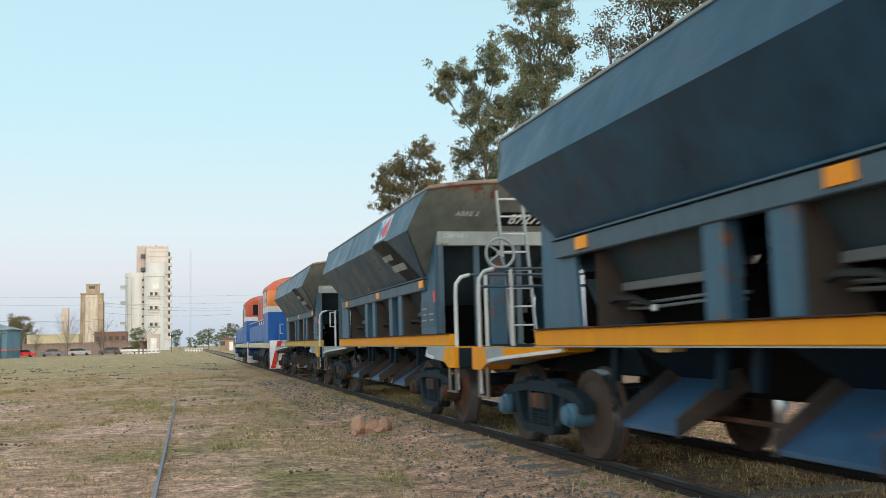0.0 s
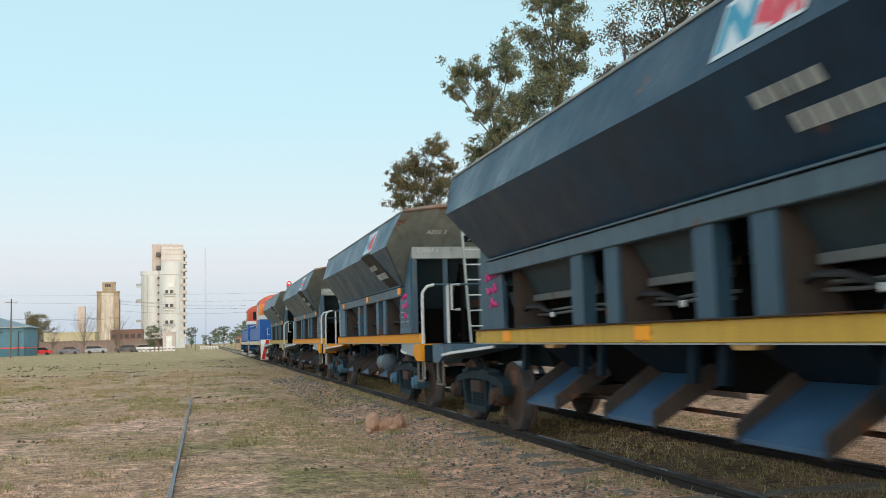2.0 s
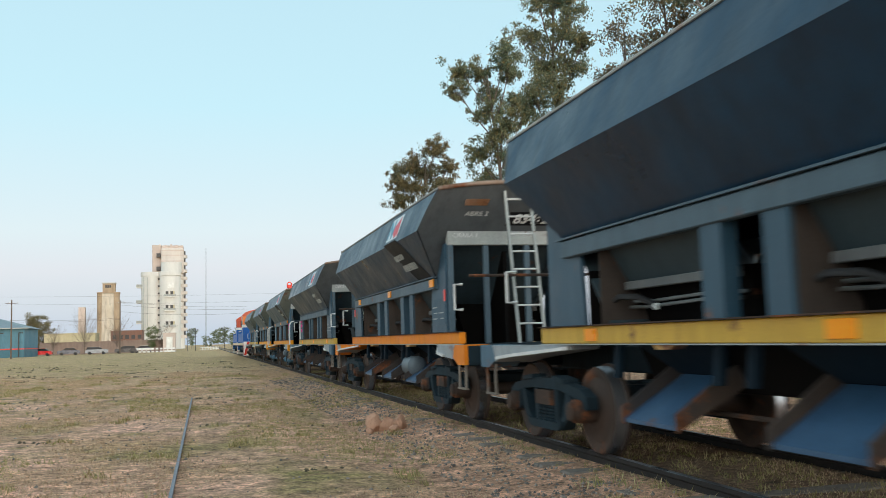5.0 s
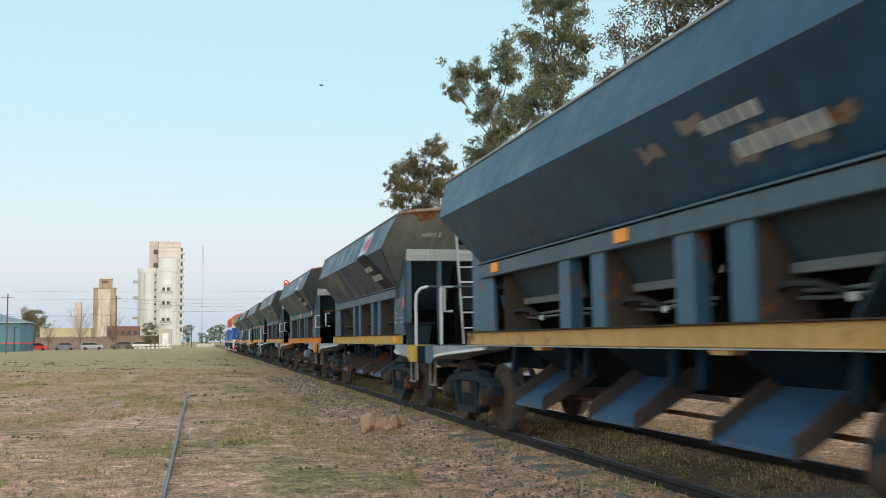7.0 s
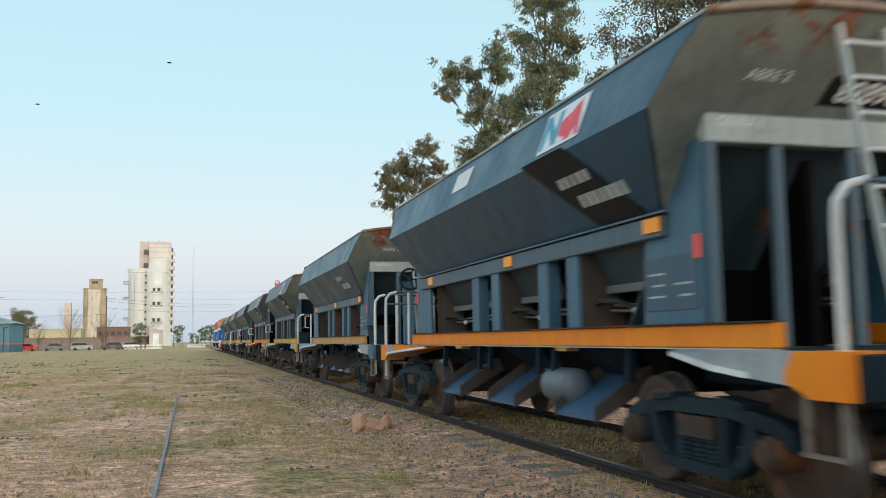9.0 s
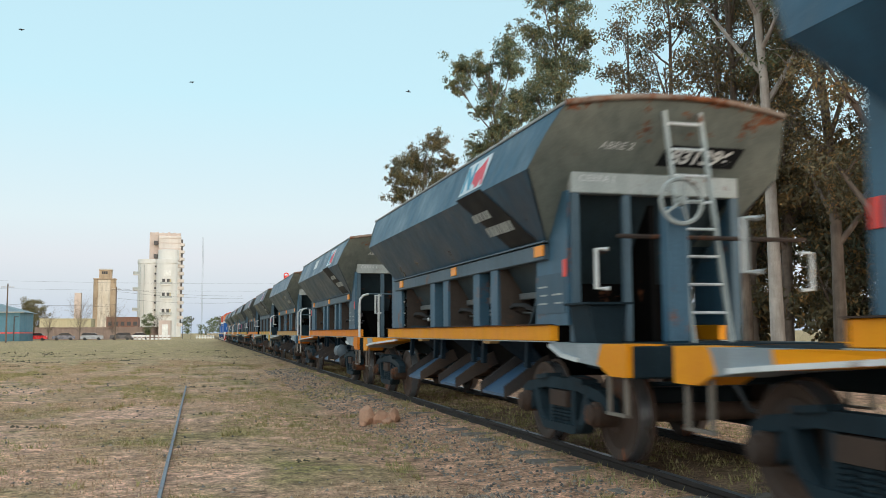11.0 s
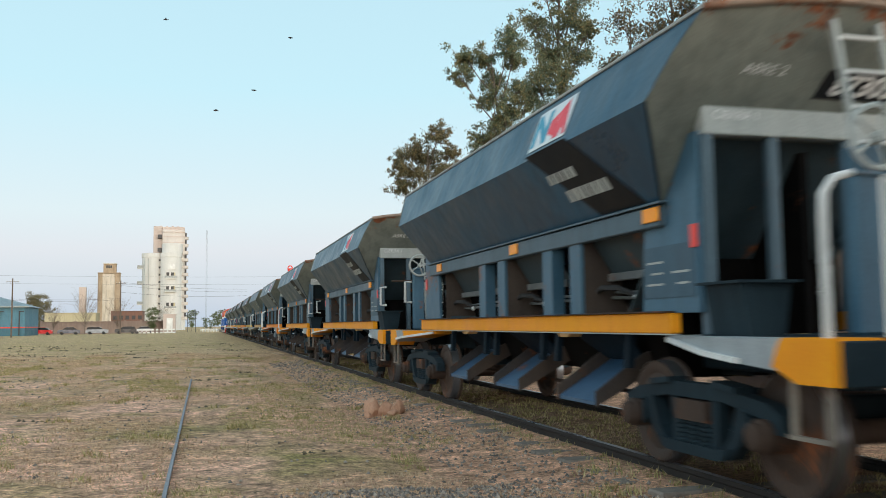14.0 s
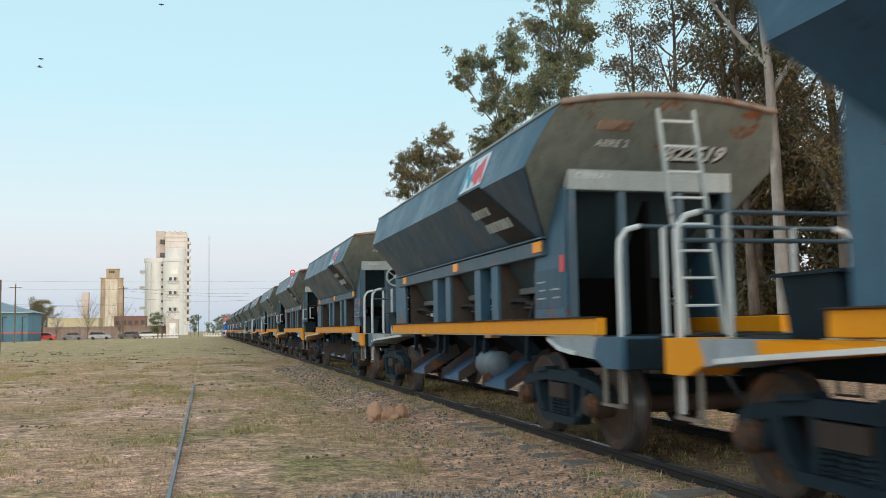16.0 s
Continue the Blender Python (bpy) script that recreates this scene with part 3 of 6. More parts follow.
        for y in (2.55, 6.15):
            part("sill_bracket", cached(f"sill_bracket{s}", lambda: prism(B(), [(-0.16, SILL0 - 0.014), (0.16, SILL0 - 0.014), (0.10, SILL0 - 0.05), (-0.10, SILL0 - 0.05)], 0, s * 0.93, s * 1.06), M["tan"]), None, fr_, at=pose(0, y, 0))
        part("side_beam", cached(f"side_beam{s}", lambda: channel((s * 1.01 - 0.05, 0.50, 1.94), (s * 1.01 + 0.05, 2 * C - 0.50, 2.115), 0.01), M["beam"]), None, fr_)
        part("beam_lip", cached(f"beam_lip{s}", lambda: box(B(), (s * 1.055 - 0.03, 0.42, 2.122), (s * 1.055 + 0.03, 2 * C - 0.42, 2.14)), M["beam"]), None, fr_)
        for y in (2.22, 2.98, 4.55, 5.34):
            part("side_post", cached(f"side_post{s}", lambda: prism(B(), [(s * 1.035, -0.08), (s * 1.035, 0.20), (s * 0.90, 0.20), (s * 0.90, 0.185), (s * 1.015, 0.185), (s * 1.015, -0.065), (s * 0.90, -0.065), (s * 0.90, -0.08)], 2, SILL1 + 0.014, 1.94), plates), None, fr_, at=pose(0, y, 0))
        for fr in (False, True):
            part("gusset_plate", cached(f"gusset{s}{fr}", lambda: gusset(s, fr), plates), None, fr_, "blue side plate")
            y = 2 * C if fr else 0.0
            part("end_post", cached(f"end_post{s}{fr}", lambda: channel((s * 0.918 - 0.045, y - 0.05, DECK), (s * 0.918 + 0.045, y + 0.05, 2.60), 0.008), M["beam"]), None, fr_)
            part("mid_post", cached(f"mid_post{s}{fr}", lambda: channel((s * 0.34 - 0.045, y - 0.04, DECK), (s * 0.34 + 0.045, y + 0.04, 2.60), 0.008), M["beam"]), None, fr_)
            part("wing", cached(f"wing{s}{fr}", lambda: wing(s, fr, True), M["plate" if fr and front_wing == "plate" else "tank"]), None, fr_, "pale grey outrigger plate")
            part("wing", cached(f"wing_inner{s}{fr}", lambda: wing(s, fr, False), M["tank" if not fr else front_wing]), None, fr_)
            part("wing_edge", cached(f"wing_edge{s}{fr}", lambda: wing_edge(s, fr), M["white"]), None, fr_)
            part("corner_block", cached(f"corner_block{s}{fr}", lambda: end_block(s, fr), M[(rear_block or sill) if not fr else ("plate" if front_wing == "tank" else front_wing)]), None, fr_)
            part("step", cached(f"step{s}{fr}", lambda: stirrup(s, fr), M["step"]), None, fr_)
    for fr in (False, True):
        y = 2 * C if fr else 0.0
        part("header_beam", cached(f"header{fr}", lambda: channel((-0.965, y - 0.06, 2.59), (0.965, y + 0.06, 2.81), 0.008), M["header"]), None, fr_, "pale grey end beam")
        yy = 2 * C + 1.70 if fr else -1.70
        part("headstock", cached(f"headstock{fr}", lambda: box(B(), (-1.2, yy - 0.09, 0.78), (1.2, yy + 0.09, DECK - 0.008), 0.015), M["cast"]), None, fr_)
        part("deck", cached(f"deck{fr}", lambda: box(B(), (-1.0, min(y, yy), DECK - 0.028), (1.0, max(y, yy), DECK)), M["cast"]), None, fr_)
        part("coupler", cached(f"coupler{fr}", lambda: coupler(fr), M["rusty"]), None, fr_)
        part("brake_hose", cached(f"hose{fr}", lambda: tube(B(), [(-0.35, yy + (0.08 if fr else -0.08), 0.80), (-0.34, yy + (0.22 if fr else -0.22), 0.72), (-0.26, yy + (0.30 if fr else -0.30), 0.52), (-0.12, yy + (0.42 if fr else -0.42), 0.50)], 0.022, 6), M["rubber"], 60), None, fr_)
    # discharge gear
    gear = part("discharge_gear", cached("gear_shaft", lambda: tube(B(), [(0, 0.9, 0.72), (0, 7.8, 0.72)], 0.045, 8), M["cast"], 50), None, w, "blue and rusty discharge doors under the hopper")
    for y in (2.15, 4.25, 6.35):
        for s in (-1, 1):
            part("chute_door", cached(f"chute{s}", lambda: chute(s), M["chute"]), None, gear, at=pose(0, y, 0))
            for d in (-0.465, 0.465):
                part("chute_cheek", cached(f"cheek{s}{d}", lambda: cheek(s, d), M["cheek"]), None, gear, at=pose(0, y, 0))
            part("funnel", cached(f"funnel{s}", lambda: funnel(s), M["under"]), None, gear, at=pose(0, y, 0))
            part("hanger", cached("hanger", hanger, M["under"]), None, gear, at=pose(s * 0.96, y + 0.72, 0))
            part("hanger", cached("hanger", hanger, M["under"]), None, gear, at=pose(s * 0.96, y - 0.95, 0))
    # near-black trough added to block daylight below the hopper
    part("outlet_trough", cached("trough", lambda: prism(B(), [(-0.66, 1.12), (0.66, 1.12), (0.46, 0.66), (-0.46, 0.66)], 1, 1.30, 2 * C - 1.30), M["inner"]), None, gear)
    part("brake_rod", cached("brake_rod", lambda: tube(B(), [(-0.62, 0.8, 0.50), (-0.62, 7.9, 0.50)], 0.022, 6), M["rusty"], 50), None, gear)
    if tank:
        part("air_tank", cached("air_tank", lambda: lathe(B(), [(2.78, 0.06), (2.80, 0.13), (2.86, 0.18), (3.40, 0.18), (3.46, 0.13), (3.48, 0.06)], 18, 1, (-0.88, -0.27, 0.67)), M["vessel"], 35), None, w, "pale grey air tank")
    # end gear
    lad = part("ladder", cached("ladder_rail_l", lambda: ladder_rail(-0.18), M["header"]), None, w, "pale grey leaning steel ladder")
    part("stile", cached("ladder_rail_r", lambda: ladder_rail(0.22), M["header"]), None, lad)
    for i in range(8):
        z = 1.34 + 0.27 * i
        part("rung", cached("rung", rung, M["white"], 50), None, lad, at=pose(0.02, LAD(z) + 0.025, z))
    for fr in (False, True):
        if (front_rails if fr else rails):
            hr = part("handrail", cached(f"handrail{fr}", lambda: handrail(fr), M["white"], 50), None, w, "white pipe handrail")
            yr = 2 * C + 1.66 if fr else -1.66
            part("rail_hoop", cached(f"far_hoop{fr}", lambda: far_hoop(fr), M["white"], 50), None, hr)
            for x in (-0.75, 0.55):
                part("rail_post", cached(f"rail_post{fr}{x}", lambda: tube(B(), [(x, yr, DECK), (x, yr, 2.02)], 0.026, 6), M["white"], 50), None, hr)
            for z in (2.02, 1.80) if fr else (2.02,):
                part("cross_rail", cached(f"cross_rail{fr}{z}", lambda: tube(B(), [(-1.0 if z > 2 else -1.16, yr, z), (1.0 if z > 2 else 1.16, yr, z)], 0.018, 8), M["beam"], 50), None, hr, "dull grey cross rail")
        else:
            for s in (-1, 1):
                part("grab_iron", cached(f"grab{fr}{s}", lambda: grab(fr, s), M["white"], 50), None, w)
            if not fr:
                part("cross_rail", cached("cross_rail", lambda: tube(B(), [(-0.9, -0.95, 2.05), (1.1, -0.95, 2.05)], 0.022, 6), M["rusty"], 50), None, w)
    if wheel:
        stand = part("brake_stand", cached("brake_stand", lambda: box(B(), (-0.47, -1.10, DECK), (-0.25, -0.95, 2.32), 0.02), M["plate"]), None, w)
        part("brake_wheel", cached("brake_wheel", brake_wheel, M["cast" if wheel == "dark" else "header"], 50), None, stand, "dark spoked brake wheel" if wheel == "dark" else "pale spoked brake wheel", at=pose(-0.36, -1.18, 2.36))
    if box_end:
        bx = part("end_box", cached("end_box", lambda: prism(B(), [(-1.04, 1.43), (-0.64, 1.43), (-0.70, DECK), (-0.98, DECK)], 1, -0.60, -0.12), M["cast"]), None, w)
        part("box_lid", cached("box_lid", lambda: box(B(), (-1.08, -0.65, 1.43), (-0.60, -0.07, 1.45)), M["cast"]), None, bx)
    if front_box:
        bx = part("end_box", cached("front_end_box", lambda: prism(B(), [(-1.02, 1.46), (-0.46, 1.46), (-0.54, DECK), (-0.94, DECK)], 1, 2 * C + 0.10, 2 * C + 0.66), M["cast"]), None, w)
        part("box_lid", cached("front_box_lid", lambda: box(B(), (-1.06, 2 * C + 0.05, 1.46), (-0.42, 2 * C + 0.71, 1.482)), M["cast"]), None, bx)
    # markings: on the side that faces out at x < 0
    tilt = math.degrees(math.atan2(1.45 - 1.22, 3.385 - 2.81))
    up = lambda y, z, off=0.004: Matrix.Translation((-(1.22 + (3.385 - z) * 0.40) - off, y, z)) @ pose(0, 0, 0, 90, 0, -90) @ pose(0, 0, 0, -tilt)
    lowt = math.degrees(math.atan2(1.45 - 1.02, 2.81 - 2.12))
    dn = lambda y, z, off=0.004: Matrix.Translation((-(1.02 + (z - 2.12) * 0.6232) - off, y, z)) @ pose(0, 0, 0, 90, 0, -90) @ pose(0, 0, 0, lowt)
    if logo:
        pl = part("emblem_panel", cached("panel", lambda: box(B(), (-0.48, -0.22, 0), (0.48, 0.22, 0.003)), M["logo_white"]), None, w, "white emblem panel with blue and red shapes", at=up(2.05 + mark_dy, 3.10))
        part("blue_shape", cached("blue_shape", lambda: prism(prism(B(), [(-0.45, -0.18), (-0.36, -0.18), (-0.36, 0.18), (-0.45, 0.18)], 2, 0.003, 0.006), [(-0.36, 0.05), (-0.15, -0.18), (-0.06, -0.18), (-0.06, 0.18), (-0.15, 0.18), (-0.15, -0.02), (-0.36, 0.18)], 2, 0.003, 0.0055), M["logo_blue"]), None, pl)
        part("red_shape", cached("red_shape", lambda: prism(prism(B(), [(-0.04, -0.10), (0.14, -0.16), (0.14, 0.10), (-0.04, 0.04)], 2, 0.003, 0.006), [(0.14, -0.19), (0.28, -0.19), (0.33, -0.08), (0.38, -0.19), (0.46, -0.19), (0.34, 0.19), (0.16, 0.10)], 2, 0.003, 0.0055), M["logo_red"]), None, pl)
    if tag:
        part("white_patch", cached("white_patch", lambda: box(B(), (-0.34, -0.135, 0), (0.34, 0.135, 0.003)), M["white"]), None, w, at=up(4.95, 3.15))
    if black:
        part("data_panel", cached("data_panel", lambda: prism(B(), [(-0.52, 0.40), (0.50, 0.40), (1.25, -0.40), (0.35, -0.40)], 2, 0, 0.003), M["black"]), None, w, "black data panel", at=dn(1.95, 2.50))
    dash = lambda ln, h: part("data_bar", cached(f"data_bar{ln}{h}", lambda: box(B(), (-ln / 2, -h / 2, 0), (ln / 2, h / 2, 0.002)), M["header"]), None, w)
    for i in range(5):
        dash(0.105 if i != 2 else 0.08, 0.105).matrix_basis = dn(2.20 + mark_dy - 0.135 * i, 2.57, 0.009)
    for i in range(7):
        dash(0.115 if i % 3 else 0.09, 0.125).matrix_basis = dn(1.98 + mark_dy - 0.135 * i, 2.385, 0.009)
    if chalk:
        def smear(k):
            rr = random.Random(k)
            n = 7
            up_, lo_ = [(-0.16 + 0.32 * i / n, 0.02 + rr.uniform(0, 0.07)) for i in range(n + 1)], [(0.16 - 0.32 * i / n, -0.02 - rr.uniform(0, 0.06)) for i in range(n + 1)]
            return prism(B(), up_ + lo_, 2, 0, 0.002)
        for k, (y, z) in enumerate(((2.35, 2.62), (1.95, 2.34), (1.62, 2.42), (1.35, 2.33), (1.05, 2.38), (3.0, 2.55))):
            part("chalk_smear", cached(f"smear{k % 3}", lambda: smear(k % 3), M["step"]), None, w, at=dn(y, z, 0.006))
    for y in (0.62, 4.03, 7.55):
        part("reflector", cached("reflector", lambda: box(B(), (-0.01, -0.13, -0.06), (0.01, 0.13, 0.06), 0.004), M["reflector"]), None, w, "amber reflector", at=pose(-1.056, y, 1.155) if low_reflectors else pose(-1.068, y, 2.04))
    part("data_plate", cached("data_plate", lambda: box(B(), (-0.004, 0.05, 1.36), (0.004, 0.88, 1.78)), M["plate_deep"]), None, w, at=pose(-1.004, 0, 0))
    for i in range(5):
        part("text_line", cached(f"text_line{i % 2}", lambda: box(B(), (-0.002, 0, 0), (0.002, 0.26 - 0.07 * (i % 2), 0.018)), M["header"]), None, w, at=pose(-1.010, 0.55 if i < 3 else 0.14, 1.46 + 0.09 * (i % 3)))
    if marker:
        part("red_marker", cached("red_marker", lambda: box(B(), (-0.006, -0.05, -0.09), (0.006, 0.05, 0.09), 0.004), M["red"]), None, w, "red reflector", at=pose(-1.01, 0.05, 1.82))
    if front_marker:
        part("red_marker", cached("red_marker", lambda: box(B(), (-0.006, -0.05, -0.09), (0.006, 0.05, 0.09), 0.004), M["red"]), None, w, "red reflector", at=pose(-1.01, 2 * C - 0.07, 1.82))
    # writing on the end
    slope = math.degrees(math.atan(0.86))
    on_end = lambda x, z, off=0.006: Matrix.Translation((x, END_Y(z) - off, z)) @ pose(0, 0, 0, 90) @ pose(0, 0, 0, slope)
    if number:
        if panel:
            part("number_panel", cached("number_panel", lambda: prism(B(), [(-0.47, -0.04), (0.43, -0.04), (0.49, 0.21), (-0.41, 0.21)], 2, 0, 0.003), M["black"]), None, w, at=on_end(0.42, 2.92, 0.004))
        if not panel:
            writing("number_shade", number, 0.235, M["black"], w, on_end(0.435, 2.905, 0.006), 0.25, 0.014)
        writing("number", number, 0.235, M["white"], w, on_end(0.42, 2.92, 0.012), 0.25, 0.008)
    writing("word", "ABRE 2", 0.12, M["white"], w, on_end(-0.55, 3.02), 0.2)
    writing("word", "CIERRA 1", 0.10, M["white"], w, Matrix.Translation((-0.68, -0.066, 2.71)) @ pose(0, 0, 0, 90), 0.2)
    if spray:
        yb = 0.15 if spray == "rear" else 2 * C - 0.75
        def scrawl():
            bm, rr = B(), random.Random(17)
            for row in range(3):
                z = 1.92 - 0.19 * row
                pts = [(-1.012, yb + 0.06 + 0.075 * i + rr.uniform(-0.02, 0.02), z + (0.07 if i % 2 else -0.03) + rr.uniform(-0.03, 0.03)) for i in range(7 - row)]
                tube(bm, pts, 0.014, 5)
            return bm
        part("spray_scrawl", cached(f"spray{spray}", scrawl, M["pink"]), None, w, "pink sprayed scrawl")
    if bracket:
        part("lamp_bracket", cached("bracket", lambda: prism(B(), [(END_Y(3.24) - 0.10, 3.24), (END_Y(3.24) + 0.02, 3.24), (END_Y(3.16) + 0.02, 3.16), (END_Y(3.16) - 0.03, 3.17)], 0, -0.76, -0.40), M["rust_white"]), None, w, "rusty white lamp bracket")
    for y in ends(0.0):
        bogie(w, y, axle)
    sets = [wheelset(w, y) for y in (-0.9, 0.9, 2 * C - 0.9, 2 * C + 0.9)]
    return w, sets


TRAIN = []      # (thing, distance behind the first rear frame, wheelsets, wheel radius)
# (number, options), from the wagon behind the engines to the tail
CONSIST = [
    ("", dict(sill="ochre", logo=False, wheel=False)),
    ("87277", dict(wheel=True)),
    ("235595", dict(tank=True, spray="rear", wheel=False, axle="axlebox", marker=False, front_rails=True, front_wing="orange")),
    ("819695", dict(mark_dy=-0.35, spray="front", front_wing="plate", coat="body_deep", low_reflectors=True, panel=False, colour_end="end_dark", rear_block="plate", sill="ochre", rails=False, wheel=False, black=False, marker=False)),
    ("834622", dict(front_marker=True, tank=True, coat="body_deep", sill="amber", rails=False, wheel=False, front_box=True, front_wing="amber", bracket=True, colour_end="end_dark")),
    ("831247", dict(low_reflectors=True, coat="body_deep", sill="ochre", box_end=True, wheel=False)),
    ("823715", dict(chalk=True, wheel="dark", sill="tan", box_end=True, black=False, logo=False, rear_block="plate", panel=False)),
    ("828904", dict(mark_dy=-0.35, front_marker=True, tank=True, sill="amber", tag=True, wheel=False, front_rails=True, front_wing="amber")),
    ("831396", dict(sill="orange", box_end=True, front_wing="orange", rails=False)),
    ("831081", dict(front_marker=True, sill="orange", box_end=True, rails=False, front_wing="orange")),
    ("873034", dict(front_marker=True, sill="orange", box_end=True, front_wing="orange")),
    ("822519", dict(tank=True, sill="orange", wheel=False, front_rails=True, front_box=True, bracket=True, panel=False, rear_block="plate")),
    ("826340", dict(sill="orange", box_end=True, front_rails=True, front_box=True, front_wing="orange")),
    ("829115", dict(sill="orange")),
]
for k, (number, options) in enumerate(CONSIST):
    w, sets = wagon(number, **options)
    TRAIN.append((w, -PITCH * (k - 1), sets, R_WHEEL))

# ---------- track ----------
def rail_profile(x, top, w=0.035, foot=0.07, h=0.145):
    return [(x - w, top), (x + w, top), (x + w, top - 0.035), (x + 0.009, top - 0.05), (x + 0.009, top - h + 0.02), (x + foot, top - h + 0.008), (x + foot, top - h),
            (x - foot, top - h), (x - foot, top - h + 0.008), (x - 0.009, top - h + 0.02), (x - 0.009, top - 0.05), (x - w, top - 0.035)]


Y0, Y1 = -150.0, 620.0
track = thing("railway_track", "worn railway track with brown rails on buried wooden sleepers", "railway track")
for x in (NEAR_RAIL, FAR_RAIL):
    rl = part("rail", prism(B(), rail_profile(x, -0.002), 1, Y0, Y1), M["rail"], track)
    part("railhead", prism(B(), [(x - 0.033, -0.006), (x - 0.026, 0.0), (x + 0.026, 0.0), (x + 0.033, -0.006)], 1, Y0, Y1), M["railhead"], rl, "polished running surface")
old = thing("disused_rail", "old grey rail sunk in the dry grass", "rail")
part("rail", prism(B(), rail_profile(-0.285, -0.139, 0.016, 0.05, 0.12), 1, Y0, 10.5), M["old_rail"], old)
part("rail", prism(B(), rail_profile(-0.285, -0.150, 0.016, 0.05, 0.12), 1, 10.51, 24), M["old_rail"], old)

# ---------- ground ----------
def ground_z(x, y):
    """Flat field with a slight rise under the track and small unevenness near the walk."""
    z = -0.185 + 0.085 * math.exp(-((x - TRACK_X) / 1.55) ** 4) - 0.04 * math.exp(-((x - 2.2) / 0.6) ** 2)
    if abs(x) < 60 and -20 < y < 120:
        z += 0.018 * noise.noise((x * 0.5, y * 0.35, 0)) + 0.012 * noise.noise((x * 2.1, y * 1.7, 5))
    if abs(x + 0.285) < 0.25:
        z = min(z, -0.15) if abs(x + 0.285) > 0.05 else -0.19
    return z


def axis_points(near, fine, far, grow):
    out, v, step = [0.0], 0.0, fine
    while v < far:
        if v > near:
            step *= grow
        v += step
        out.append(v)
    return out



gm, gt, gb = nodes_of("dry_grass_ground")
co = coords(gt, local=False)
patch, _ = noise_fac(gt, co, 0.55, 0.42, 0.66, 5, 0.6)
green, _ = noise_fac(gt, co, 0.30, 0.45, 0.62, 6, 0.65)
bare, _ = noise_fac(gt, co, 0.42, 0.46, 0.60, 7, 0.66)
mid, mid_raw = noise_fac(gt, co, 5.0, 0.36, 0.64, 8, 0.75)
fine, fine_raw = noise_fac(gt, co, 24.0, 0.36, 0.64, 5, 0.75)
gcol = mix_rgb(gt, patch, (0.66, 0.45, 0.34), (0.50, 0.345, 0.23))
gcol = mix_rgb(gt, green, gcol, (0.30, 0.27, 0.105))
gcol = mix_rgb(gt, bare, gcol, (0.76, 0.51, 0.42))
tx, sp = gt.nodes.new("ShaderNodeSeparateXYZ"), gt.nodes.new("ShaderNodeMath")
gt.links.new(co, tx.inputs[0])
strip = gt.nodes.new("ShaderNodeMapRange")           # bare brown earth alongside the line
strip.inputs[1].default_value, strip.inputs[2].default_value, strip.inputs[3].default_value, strip.inputs[4].default_value = 0.6, 2.6, -0.14, 0.16
gt.links.new(tx.outputs["X"], strip.inputs[0])
_, soil_raw = noise_fac(gt, co, 0.9, 0.4, 0.6, 7, 0.65)
gt.links.new(strip.outputs[0], sp.inputs[0])
gt.links.new(soil_raw, sp.inputs[1])
soil = gt.nodes.new("ShaderNodeMapRange")
soil.inputs[1].default_value, soil.inputs[2].default_value = 0.50, 0.66
gt.links.new(sp.outputs[0], soil.inputs[0])
gcol = mix_rgb(gt, soil.outputs[0], gcol, (0.64, 0.41, 0.31))
meadow = gt.nodes.new("ShaderNodeMapRange")          # the field is greener towards the town
meadow.inputs[1].default_value, meadow.inputs[2].default_value, meadow.inputs[4].default_value = 14.0, 60.0, 0.6
gt.links.new(tx.outputs["Y"], meadow.inputs[0])
gcol = mix_rgb(gt, meadow.outputs[0], gcol, (0.40, 0.355, 0.15))
bed_d, bed = gt.nodes.new("ShaderNodeMath"), gt.nodes.new("ShaderNodeMapRange")      # dark earth between the rails; shade under the train is put into its colour
bed_d.operation, bed_d.inputs[1].default_value, bed_d.inputs[2].default_value = "COMPARE", TRACK_X, 0.86
gt.links.new(tx.outputs["X"], bed_d.inputs[0])
bed.inputs[3].default_value, bed.inputs[4].default_value = 0.55, 0.95
gt.links.new(mid, bed.inputs[0])
bed_shade = gt.nodes.new("ShaderNodeMath")
bed_shade.operation = "MULTIPLY"
gt.links.new(bed_d.outputs[0], bed_shade.inputs[0])
gt.links.new(bed.outputs[0], bed_shade.inputs[1])
gcol = mix_rgb(gt, bed_shade.outputs[0], gcol, (0.17, 0.125, 0.085))
weeds, _ = noise_fac(gt, co, 1.1, 0.58, 0.68, 8, 0.7)
gcol = mix_rgb(gt, weeds, gcol, (0.20, 0.165, 0.085))
spots, _ = noise_fac(gt, co, 5.5, 0.63, 0.68, 5, 0.6)
gcol = mix_rgb(gt, spots, gcol, (0.16, 0.12, 0.075))
coarse, _ = noise_fac(gt, co, 2.2, 0.35, 0.65, 6, 0.7)
gcol = mix_rgb(gt, 1.0, gcol, mix_rgb(gt, coarse, (0.68, 0.66, 0.62), (1.18, 1.17, 1.15)), "MULTIPLY")
gcol = mix_rgb(gt, 1.0, gcol, mix_rgb(gt, mid, (0.42, 0.40, 0.37), (1.5, 1.48, 1.45)), "MULTIPLY")
gcol = mix_rgb(gt, 1.0, gcol, mix_rgb(gt, fine, (0.42, 0.40, 0.37), (1.55, 1.54, 1.5)), "MULTIPLY")
gcol = mix_rgb(gt, 1.0, gcol, (0.95, 0.88, 0.83), "MULTIPLY")
gt.links.new(gcol, gb.inputs["Base Color"])
gb.inputs["Roughness"].default_value = 0.95
gh = gt.nodes.new("ShaderNodeMath")
gh.operation = "ADD"
gt.links.new(mid_raw, gh.inputs[0])
